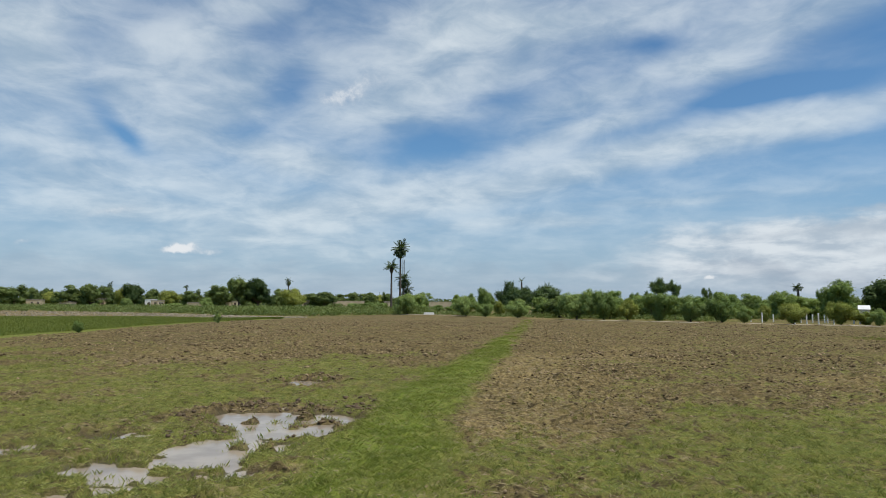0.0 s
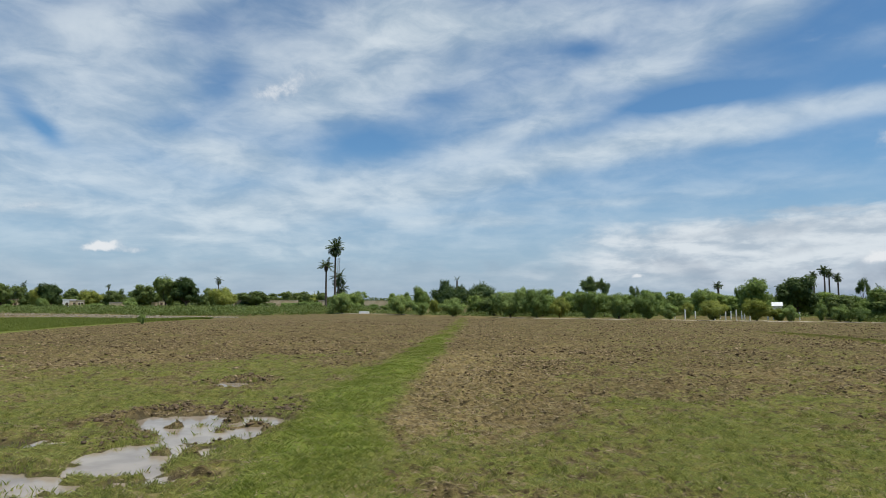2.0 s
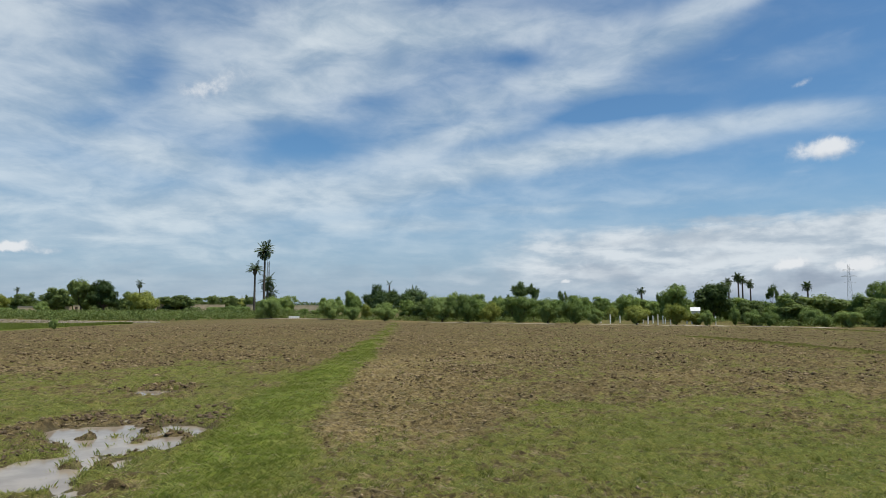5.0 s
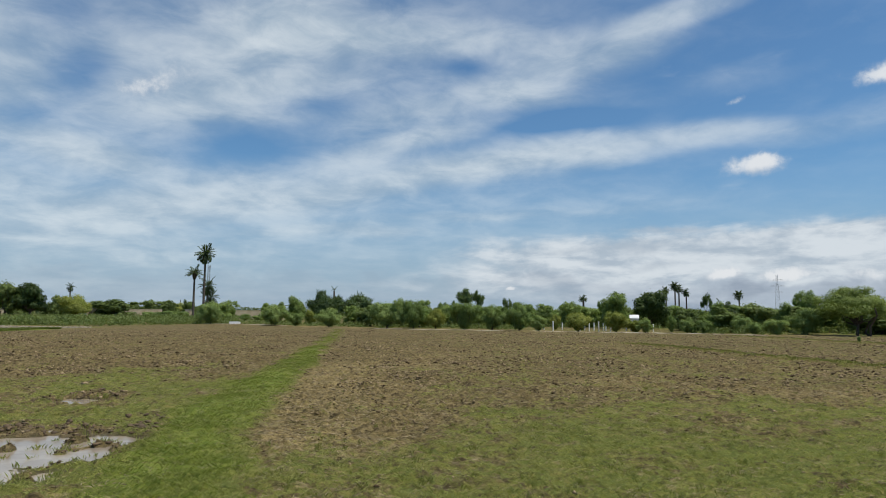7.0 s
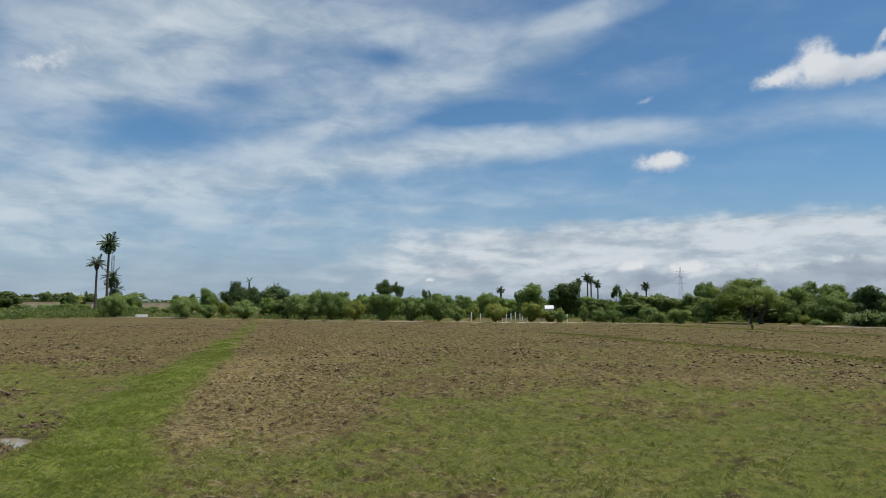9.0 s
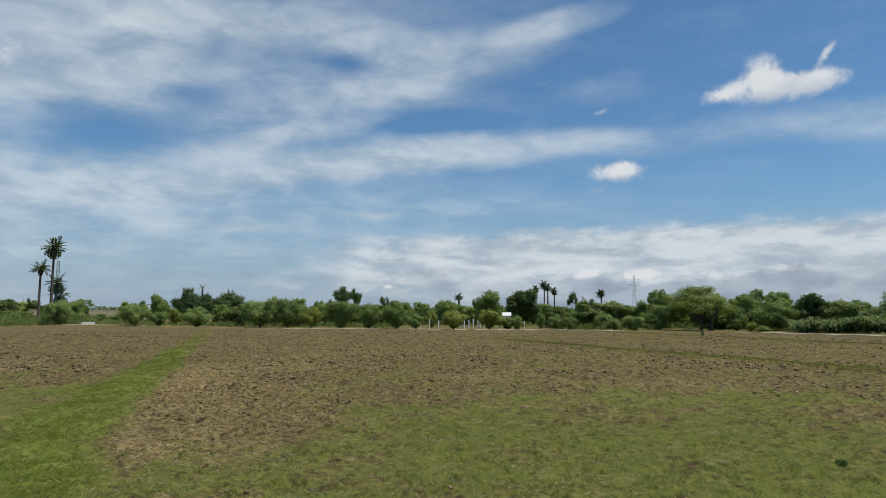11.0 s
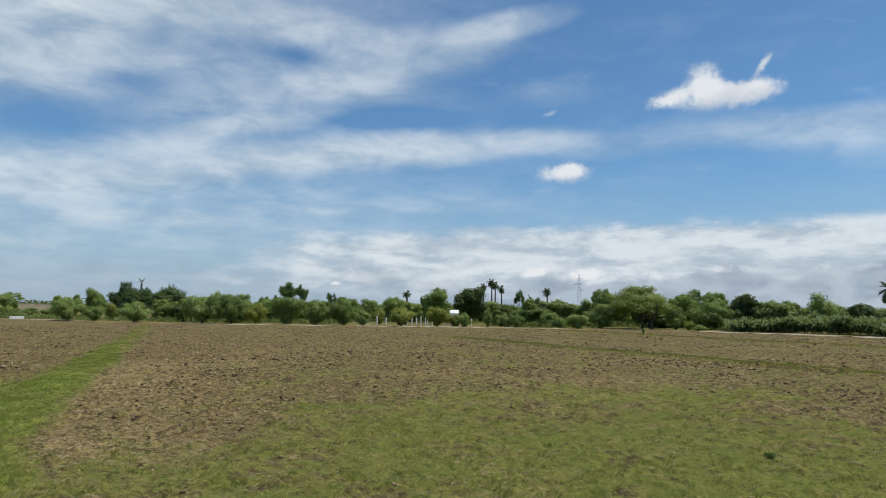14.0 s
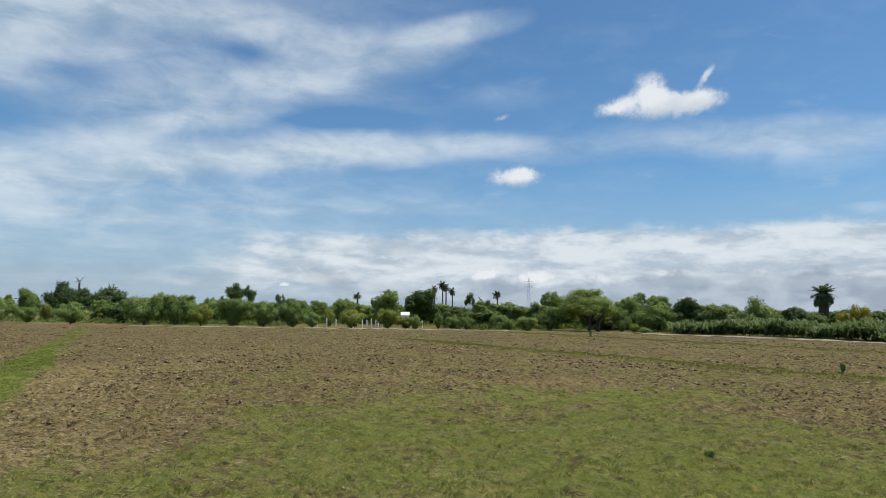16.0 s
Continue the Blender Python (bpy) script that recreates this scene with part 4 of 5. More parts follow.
    thing = new({"bush": "bush", "bushy": "bush", "yellow": "yellow_bush", "mango": "mango_tree", "acacia": "acacia_tree", "shag": "shaggy_tree", "plume": "feathery_tree"}.get(kind, "tree"))
    part("trunk", mesh_from("trunk", *join(wood), M_BARK, True), thing)
    v, f = lobes_leaves(rng, lobes, n, size, 0.74, 2.6 if kind in ("shag", "plume") else 1.7)
    if kind in ("shag", "plume"):
        # long upright blades that break the outline
        m, ln, wd = (520, 0.42, 0.06) if kind == "shag" else (620, 0.40, 0.05)
        c = np.array([lobes[i] for i in rng.integers(0, len(lobes), m)])
        d = rng.normal(size=(m, 3)) + np.array((0, 0, 0.8))
        d /= np.linalg.norm(d, axis=1, keepdims=True)
        tip = c[:, :3] + d * c[:, 3:] * rng.uniform(0.85, 1.2, (m, 1))
        sd = np.cross(d, rng.normal(size=(m, 3)))
        sd /= np.linalg.norm(sd, axis=1, keepdims=True)
        q = np.stack([tip - d * ln, tip + sd * wd, tip + d * ln, tip - sd * wd], 1).reshape(-1, 3)
        v, f = join([(v, f), (q, np.arange(4 * m).reshape(m, 4))])
    v = np.asarray(v)
    v[:, 2] *= h / np.percentile(v[:, 2], 99.3)
    v[:, :2] *= w / 2 / np.percentile(np.abs(v[:, :2]), 98.5)
    part("crown", mesh_from("crown", v, f, M_LEAF[kind]), thing)
    return thing, h, w


LABELS = {
    "bush": ("dense rounded green bush on the field edge", "bush"),
    "bushy": ("yellow-green leafy bush among the scrub", "bush"),
    "tree": ("leafy green tree in the tree belt", "tree"),
    "shag": ("dark shaggy tree with ragged upright leaves", "tree"),
    "plume": ("slender tree with an airy feathery crown", "tree"),
    "mango": ("broad dark green mango tree with dense crown", "tree"),
    "acacia": ("spreading olive-green acacia with bare trunks beside the field", "tree"),
    "back": ("leafy green tree further back in the belt", "tree"),
    "yellow": ("bush with bright yellow-green foliage behind the cane", "bush"),
}
PROTO, USED = {}, {}
plant_rng = np.random.default_rng(77)


def plant(kind, x, y, tall, wide, label=""):
    """Sets out one bush or tree of that height and width, on the ground."""
    many = 1 if kind in ("acacia", "yellow") else 7 if kind in ("tree", "bush", "back") else 3
    v = USED.get(kind, 0) % many
    USED[kind] = USED.get(kind, 0) + 1
    s = wide / (4.0 if kind in ("bush", "bushy", "yellow") else 8.2 if kind == "acacia" else 6.0 if kind == "mango" else 5.5 if kind == "shag" else 4.0 if kind == "plume" else 4.8)
    first = (kind, v) not in PROTO
    if first:
        PROTO[kind, v] = make_plant(kind, 100 + 13 * v + 7 * len(kind) + ord(kind[0]))
    ob, h, w = PROTO[kind, v]
    z = float(height(np.array([x]), np.array([y]))[0])
    turn = 0.0 if kind == "acacia" else plant_rng.uniform(0, 360)
    m = pose(x, y, z - 0.03, 0, 0, turn) @ Matrix.Diagonal((s, s, tall / h, 1))
    if first:
        ob.matrix_basis = m
        text, cat = LABELS[kind]
        tagged(ob, label or text, cat, cat + " belt round the field")
        return ob
    sc = ob.scale.copy()
    made = copy_thing(ob, m @ Matrix.Diagonal((1 / sc[0], 1 / sc[1], 1 / sc[2], 1)))
    return tagged(made, label or LABELS[kind][0])


bush, bushy, tree, shag, plume, mango, acacia, yellow, back = "bush", "bushy", "tree", "shag", "plume", "mango", "acacia", "yellow", "back"
# bushes along the far edge of the field
plant(bush, 19.7, 94.3, 4.0, 5.2)
plant(bush, 23.2, 92.2, 4.0, 3.4)
plant(bushy, 26.3, 91.1, 2.9, 2.7)
plant(bush, 29.7, 87.9, 3.8, 4.7)
plant(bush, 33.2, 85.7, 3.4, 3.8)
plant(bush, 36.4, 83.5, 3.6, 3.7)
plant(bush, 38.2, 81.1, 2.1, 2.0)
plant(bushy, 43.0, 85.4, 2.2, 1.5)
plant(bushy, 42.6, 77.8, 2.5, 3.2)
plant(bushy, 48.0, 77.2, 2.7, 3.3)
plant(bushy, 50.3, 76.2, 1.6, 2.0)
plant(bush, 50.7, 74.3, 1.9, 2.1)
plant(bush, -7.1, 127.9, 4.0, 4.8)
plant(bush, 4.2, 114.5, 3.5, 4.3)
plant(bush, 7.3, 109.5, 2.2, 2.9)
plant(bush, 11.9, 102.0, 2.9, 3.8)
plant(bush, 55.8, 75.8, 2.3, 1.6)
plant(bush, 56.4, 73.3, 2.0, 2.1)
plant(bush, 57.8, 71.9, 1.8, 2.1)
plant(bush, 63.2, 70.7, 2.2, 2.4)
plant(bush, 59.1, 64.1, 1.5, 2.0)
plant(bush, 61.3, 63.0, 1.8, 2.9)
plant(bush, 67.5, 64.4, 3.2, 3.5)
plant(bush, 74.7, 57.8, 3.0, 2.9)
plant(bushy, 73.4, 54.7, 1.2, 1.4)
plant(bush, 79.8, 56.1, 3.6, 4.9)
plant(bush, 74.1, 53.6, 0.7, 2.0)
# the tree belt behind them
plant(tree, -5.6, 160.7, 4.8, 5.1)
plant(tree, 8.6, 128.9, 5.3, 3.9)
plant(shag, 14.3, 129.3, 6.5, 6.9)
plant(shag, 20.0, 121.3, 5.6, 8.0)
plant(tree, 5.1, 203.4, 5.0, 4.0)
plant(tree, 8.2, 185.1, 5.0, 3.6)
plant(tree, 25.2, 114.2, 4.8, 3.2)
plant(bushy, 10.1, 114.9, 2.8, 1.8)
plant(plume, 34.9, 105.2, 6.4, 4.2)
plant(plume, 37.6, 103.7, 6.1, 2.3)
plant(plume, 48.3, 116.3, 5.2, 1.9)
plant(tree, 34.9, 115.5, 4.2, 2.3)
plant(tree, 47.8, 107.8, 4.4, 3.8)
plant(tree, 40.0, 102.3, 3.5, 4.5)
plant(tree, 28.9, 118.9, 4.6, 2.1)
plant(tree, 31.3, 114.2, 4.6, 3.6)
plant(tree, 54.2, 112.2, 4.1, 5.0)
plant(tree, 59.4, 117.4, 4.0, 3.1)
plant(tree, 53.0, 99.8, 4.3, 3.7)
plant(tree, 58.6, 103.2, 3.7, 4.6)
plant(tree, 58.4, 93.7, 5.8, 4.8)
plant(tree, 60.6, 102.4, 4.5, 1.8)
plant(mango, 64.9, 93.6, 6.1, 5.8)
plant(tree, 74.9, 98.9, 3.8, 5.4)
plant(tree, 63.0, 75.2, 4.1, 3.8)
plant(plume, 75.2, 92.5, 5.9, 2.1)
plant(tree, 73.4, 73.9, 4.0, 3.3)
plant(tree, 85.0, 80.9, 6.1, 3.7)
plant(acacia, 70.6, 60.1, 5.8, 8.0)
plant(tree, 83.4, 63.7, 4.7, 4.1)
plant(tree, 96.5, 71.4, 6.1, 3.5)
plant(tree, 93.7, 65.0, 5.3, 4.5)
plant(mango, 84.3, 54.1, 4.8, 4.7)
plant(tree, 96.2, 66.6, 5.6, 3.9)
plant(bush, 88.0, 52.7, 4.0, 3.5)
plant(tree, 90.4, 50.5, 4.0, 4.2)
plant(tree, 92.6, 47.0, 4.9, 4.6)
plant(mango, 94.7, 43.0, 3.6, 3.2)
plant(tree, 99.8, 43.2, 2.6, 1.5)
plant(yellow, 90.3, 34.0, 3.8, 3.7)
plant(tree, 112.2, 39.5, 2.4, 2.1)
# the village trees beyond the left-hand fields
plant(back, -179.9, 266.0, 8.7, 11.8)
plant(back, -185.0, 288.8, 8.2, 6.7)
plant(back, -186.9, 300.4, 8.2, 5.3)
plant(back, -153.7, 261.8, 8.7, 12.1)
plant(back, -145.5, 263.8, 9.2, 8.9)
plant(back, -145.4, 275.7, 8.6, 6.8)
plant(mango, -118.3, 245.6, 8.8, 7.8)
plant(bushy, -123.4, 244.8, 7.3, 5.2)
plant(back, -136.9, 301.0, 7.9, 9.6)
plant(bushy, -129.4, 302.2, 7.4, 9.6)
plant(back, -110.4, 281.3, 7.4, 7.5)
plant(back, -91.1, 259.9, 8.7, 9.7)
plant(back, -79.6, 249.7, 11.4, 8.9)
plant(mango, -71.7, 248.2, 11.1, 9.7)
plant(back, -70.6, 274.4, 7.9, 5.8)
plant(bushy, -53.5, 228.1, 7.0, 8.9)
plant(back, -44.6, 241.7, 6.1, 11.6)
plant(back, -38.6, 285.7, 6.6, 7.6)
plant(back, -33.0, 301.9, 6.3, 4.8)
plant(back, -25.6, 293.5, 6.8, 5.2)
plant(bush, -97.5, 196.7, 3.4, 3.5)
plant(bush, -82.8, 197.5, 1.9, 5.3)
plant(bush, -77.9, 211.4, 3.6, 4.1)
plant(bush, -113.1, 209.0, 1.6, 3.7)
plant(bush, -5.6, 167.9, 2.7, 3.0)
plant(bush, -24.1, 211.8, 2.5, 4.9)
plant(bush, -20.6, 214.5, 2.4, 4.2)
plant(bush, -27.0, 212.7, 2.1, 3.8)
plant(bush, -29.1, 207.6, 2.1, 3.7)
plant(bush, -1.3, 178.8, 1.7, 4.1)
plant(bush, 2.4, 167.7, 1.6, 3.6)

# filling trees further back in the belt and behind the village
fill_rng = np.random.default_rng(5)
for i in range(26):
    fill_az = -37 + 33 * (i + fill_rng.random()) / 26
    fill_d = fill_rng.uniform(300, 390)
    plant(back if i % 4 else bushy, fill_d * math.sin(radians(fill_az)), fill_d * math.cos(radians(fill_az)), fill_rng.uniform(5.0, 7.2), fill_rng.uniform(8, 13))
for i in range(58):
    fill_az = 8.5 + 53 * (i + fill_rng.random()) / 58
    fill_d = np.interp(fill_az, EDGE_AZ, EDGE_D) + fill_rng.uniform(10, 34) + (26 if 22 < fill_az < 37 else 0)
    plant(back if i % 3 else tree, fill_d * math.sin(radians(fill_az)), fill_d * math.cos(radians(fill_az)),
          fill_rng.uniform(2.9, 4.0), fill_rng.uniform(3.6, 5.6))

for i in range(34):
    fill_az = 46 + 28 * (i + fill_rng.random()) / 34
    fill_d = fill_rng.uniform(100, 128)
    plant(back, fill_d * math.sin(radians(fill_az)), fill_d * math.cos(radians(fill_az)), fill_rng.uniform(2.4, 3.5), fill_rng.uniform(4.0, 6.0))


# ---- palms ----
def frond_mesh(name, seed, arc, material, pairs=32, reach=0.20):
    """A feather leaf of unit length along x that droops by arc; leaflets on both sides."""
    rng = np.random.default_rng(seed)
    t = np.linspace(0, 1, 9)
    line = np.stack([np.sin(t * arc) / arc, t * 0, -(1 - np.cos(t * arc)) / arc], 1)
    pieces = [tube(line, np.linspace(0.016, 0.004, 9), 4)]
    v = []
    for i in range(pairs):
        q = 0.12 + 0.86 * (i + rng.random() * 0.5) / pairs
        p = np.array([np.interp(q, t, line[:, k]) for k in range(3)])
        d = np.array([math.cos(q * arc), 0, -math.sin(q * arc)])
        ln = reach * (0.45 + 1.1 * math.sin(math.pi * min(1, q * 0.95 + 0.08)) ** 0.7) * rng.uniform(0.8, 1.15)
        for sgn in (-1, 1):
            o = d * 0.65 + np.array([0, sgn, 0]) * 0.8 + np.array([0, 0, rng.uniform(-0.5, 0.15)])
            o /= np.linalg.norm(o)
            wv = d * 0.024
            v.append([p - wv, p + o * ln * 0.5 - wv * 0.9, p + o * ln, p + o * ln * 0.45 + wv])
    v = np.array(v).reshape(-1, 3)
    pieces.append((v, np.arange(len(v)).reshape(-1, 4)))
    return mesh_from(name, *join(pieces), material)


FRONDS = [frond_mesh("frond", 3 + i, a, M_LEAF["palm"]) for i, a in enumerate((0.5, 1.1, 1.7))]
DEAD = frond_mesh("dead_frond", 9, 1.4, M_DEAD, 12, 0.10)


def palm(x, y, tall, crown, count, label, name="date_palm", low=-35, high=80, thick=0.20, dead=0, fruit=False, bulb=0.0, lean=(0, 0), wind=0.0, skirt=0.0, seed=1):
    """A palm: ringed trunk and separate feather leaves of the crown's radius."""
    rng = np.random.default_rng(seed)
    z = float(height(np.array([x]), np.array([y]))[0])
    thing = tagged(new(name), label, "palm tree", "palms round the field")
    thing.location = (x, y, z)
    head = tall - crown * 0.62
    n = max(8, int(head / 0.35))
    pts = [(lean[0] * (i / n) ** 2, lean[1] * (i / n) ** 2, -0.2 + (head + 0.2) * i / n) for i in range(n + 1)]
    rad = [thick * (1.25 - 0.45 * i / n) * (1.0 + 0.10 * (i % 2)) for i in range(n + 1)]
    part("trunk", mesh_from("trunk", *tube(pts, rad, 9), M_PALM_BARK, True), thing)
    tip = Vector(pts[-1])
    if bulb:
        rr = [bulb * s for s in (0.3, 0.8, 1.0, 0.85, 0.4)]
        part("leaf_base_skirt", mesh_from("leaf_base_skirt", *tube([tip + Vector((0, 0, bulb * k)) for k in (-2.6, -1.6, -0.7, 0.1, 0.6)], rr, 9), M_SKIRT, True), thing, "dark mass of old leaf bases")
    if skirt:
        line = [tip - Vector((0, 0, skirt * k)) for k in (1.0, 0.75, 0.5, 0.25, 0.08, 0.0)]
        part("leaf_base_skirt", mesh_from("leaf_base_skirt", *tube(line, [0.60, 0.74, 0.68, 0.52, 0.40, 0.3], 11), M_SKIRT, True), thing, "dark column of old hanging leaf bases")
    for i in range(count):
        up = high - (high - low) * ((i + 0.5) / count) ** 0.8 + rng.normal(0, 5)
        az = i * 137.5 + rng.normal(0, 8)
        ob = part("frond", FRONDS[(0 if up > 58 else 1 if up > 12 else 2) if not skirt else (1 if up > 40 else 2)], thing)
        s = crown * rng.uniform(0.85, 1.1)
        ob.matrix_basis = Matrix.Translation(tip + Vector((0, 0, 0.1))) @ pose(0, wind * s * 0.3, 0, 0, 0, az) @ pose(0, 0, 0, rng.normal(0, 18), -up, 0) @ Matrix.Diagonal((s, s, s, 1))
    for i in range(dead):
        ob = part("dead_frond", DEAD, thing, "dry brown hanging frond")
        s = crown * rng.uniform(0.6, 0.9)
        ob.matrix_basis = Matrix.Translation(tip - Vector((0, 0, 0.05))) @ pose(0, 0, 0, 0, 0, i * 360 / dead + rng.normal(0, 10)) @ pose(0, 0, 0, 0, rng.uniform(45, 78), 0) @ Matrix.Diagonal((s, s, s, 1))
        if skirt:
            ob.matrix_basis = Matrix.Translation((0, 0, -skirt * 0.55 * rng.random())) @ ob.matrix_basis
    if fruit:
        for i in range(5):
            v, f = ico()
            a = i * 1.3
            p = tip + Vector((0.5 * math.cos(a), 0.5 * math.sin(a), -0.55))
            part("fruit_bunch", mesh_from("fruit_bunch", v * np.array((0.2, 0.2, 0.34)) + np.array(p), f, M_FRUIT, True), thing, "orange-brown hanging fruit bunch")
    return thing


palm(-11.5, 172.1, 18.6, 3.0, 34, "tall date palm with orange fruit bunches and long trunk", thick=0.26, dead=4, fruit=True, seed=2)
palm(-13.5, 167.5, 13.0, 2.5, 20, "date palm with upswept fronds and dark skirt", thick=0.24, low=5, high=75, bulb=0.55, seed=3)
palm(-10.9, 176.7, 10.6, 2.9, 26, "shorter palm with drooping feathery fronds", thick=0.22, low=-50, seed=4)
palm(-10.2, 178.5, 7.6, 2.8, 18, "small palm under the taller trunks", thick=0.2, low=-50, seed=5)
palm(-77.6, 320.7, 14.3, 2.5, 20, "lone palm rising over the village trees", thick=0.28, seed=6)
palm(-166.5, 319.2, 11.8, 2.2, 14, "palm rising over the village trees", thick=0.3, seed=7)
palm(-134.2, 334.0, 11.0, 1.9, 12, "thin palm rising over the village trees", thick=0.3, low=0, seed=8)
palm(18.4, 148.9, 8.1, 1.2, 5, "nearly bare palm spike with few fronds", thick=0.22, low=20, high=80, seed=9)
palm(73.0, 131.1, 6.4, 1.3, 26, "wind-swept palm above the tree belt", thick=0.24, low=0, high=70, wind=0.8, seed=10)
palm(114.5, 157.9, 10.1, 1.45, 36, "slender palm in a tall group", thick=0.2, low=-35, wind=0.6, seed=11)
palm(112.0, 150.4, 11.1, 1.6, 38, "tall slender palm in a group", thick=0.2, low=-25, wind=0.5, seed=12)
palm(115.5, 153.4, 10.5, 1.5, 38, "slender palm in a tall group", thick=0.2, low=-20, wind=0.5, seed=13)
palm(117.0, 152.2, 9.3, 1.5, 36, "slender palm in a tall group", thick=0.2, low=-25, wind=0.6, seed=14)
palm(129.4, 145.9, 8.7, 1.7, 38, "single slender palm with bushy head", thick=0.22, low=-10, high=85, bulb=0.35, wind=0.5, seed=15)
palm(64.3, 75.3, 4.1, 1.9, 24, "low bushy date palm among the scrub", thick=0.2, low=-50, seed=16)
palm(103.9, 43.2, 7.0, 2.2, 66, "stout date palm with drooping skirt of fronds", thick=0.30, low=-50, high=88, dead=30, skirt=3.6, seed=17)


# ---- village, fence, masts ----
def house(x, y, tall, wide, label, wall=None, roof=None, deep=5.0, door=0.35, turn=0.0):
    """A low flat-roofed house with parapet, door and two windows; its front faces -y."""
    thing = tagged(new("house"), label, "house", "village houses")
    thing.matrix_basis = pose(x, y, float(height(np.array([x]), np.array([y]))[0]), 0, 0, turn)
    bm = bmesh.new()
    box(bm, -wide / 2, wide / 2, 0, deep, -0.4, tall - 0.15)
    part("wall", bm_mesh("wall", bm, wall or M_WALL), thing)
    bm = bmesh.new()
    vs = box(bm, -wide / 2 - 0.15, wide / 2 + 0.15, -0.15, deep + 0.15, tall - 0.15, tall)
    bmesh.ops.bevel(bm, geom=list({e for v in vs for e in v.link_edges}), offset=0.03, segments=1, affect="EDGES")
    part("roof", bm_mesh("roof", bm, roof or M_ROOF), thing)
    if tall > 2.4:
        bm = bmesh.new()
        box(bm, wide * (door - 0.5) - 0.45, wide * (door - 0.5) + 0.45, -0.05, 0.02, 0, 2.05)
        part("door", bm_mesh("door", bm, M_DOOR), thing)
        for k in (0.7, 0.88):
            if wide > 4:
                bm = bmesh.new()
                c = wide * (k - 0.5)
                for u0, u1, z0, z1 in ((-0.45, 0.45, 1.05, 1.13), (-0.45, 0.45, 1.97, 2.05), (-0.45, -0.37, 1.13, 1.97), (0.37, 0.45, 1.13, 1.97)):
                    box(bm, c + u0, c + u1, -0.06, 0.02, z0, z1)
                win = part("window", bm_mesh("window", bm, M_WHITE), thing)
                bm = bmesh.new()
                box(bm, c - 0.37, c + 0.37, -0.02, 0.02, 1.13, 1.97)
                part("shutter", bm_mesh("shutter", bm, M_DOOR), win, "dark closed shutter")
    return thing


house(-177.8, 272.0, 3.0, 12.8, "long beige mud-plastered village house", deep=7, turn=25)
house(-142.3, 270.3, 3.5, 8.9, "tan plastered house among the village trees", deep=7, turn=22)
house(-124.3, 271.9, 3.4, 4.4, "house with a bright white roof", M_WHITE, M_SHEET, turn=20)
house(-120.5, 270.0, 2.9, 5.0, "small tan mud-brick house", turn=20)
house(-101.1, 260.6, 2.2, 5.8, "low beige yard building", turn=18)
house(-89.9, 278.4, 2.8, 3.2, "small narrow tan house", turn=15)
house(-151.3, 257.9, 2.2, 5.9, "low beige yard building", turn=25)
house(-51.6, 241.5, 3.1, 2.8, "small pale mud hut beside a tree", turn=12)
house(-21.2, 246.1, 3.0, 2.8, "small pale hut behind the shrubs", turn=5)


def shed(x, y, wide, deep, front, back, turn, label):
    """A small lean-to: four walls under a roof sheet that slopes towards its front."""
    thing = tagged(new("shed"), label, "shed")
    thing.matrix_basis = pose(x, y, float(height(np.array([x]), np.array([y]))[0]), 0, 0, turn)
    for u0, u1, v0, v1, top in ((-wide / 2, wide / 2, 0, 0.1, front), (-wide / 2, wide / 2, deep - 0.1, deep, back - 0.06),
                                (-wide / 2, -wide / 2 + 0.1, 0.1, deep - 0.1, front), (wide / 2 - 0.1, wide / 2, 0.1, deep - 0.1, front)):
        bm = bmesh.new()
        box(bm, u0, u1, v0, v1, -0.3, top)
        part("wall", bm_mesh("wall", bm, M_WHITE), thing)
    bm = bmesh.new()
    box(bm, -wide / 2 - 0.1, wide / 2 + 0.1, 0, math.hypot(deep + 0.3, back - front), 0, 0.05)
    roof = part("roof", bm_mesh("roof", bm, M_WHITE), thing, "bright white sloping roof sheet")
    roof.matrix_basis = pose(0, -0.15, front + 0.02, math.degrees(math.atan2(back - front, deep + 0.3)), 0, 0)


shed(53.5, 81.2, 1.15, 1.2, 1.78, 2.3, -33, "white shed under the mango tree")


def yard_wall(x, y, tall, wide, turn, label):
    bm = bmesh.new()
    vs = box(bm, -wide / 2, wide / 2, -0.1, 0.1, -0.3, tall)
    box(bm, -wide / 2 - 0.05, wide / 2 + 0.05, -0.14, 0.14, tall, tall + 0.08)
    for k in np.arange(-wide / 2, wide / 2 + 0.1, 3.0):
        box(bm, k - 0.15, k + 0.15, -0.16, 0.16, -0.3, tall + 0.12)
    thing = tagged(new("yard_wall", bm_mesh("yard_wall", bm, M_WALL)), label, "wall", "yard walls")
    thing.matrix_basis = pose(x, y, 0, 0, 0, turn)


yard_wall(-90.9, 264.3, 2.2, 6.8, 19, "low tan mud-brick yard wall")
yard_wall(-37.7, 257.3, 2.9, 12.3, 8, "long tan mud-brick yard wall")
yard_wall(-0.2, 221.0, 2.7, 9.0, 0, "long tan mud-brick yard wall")

post_proto = None


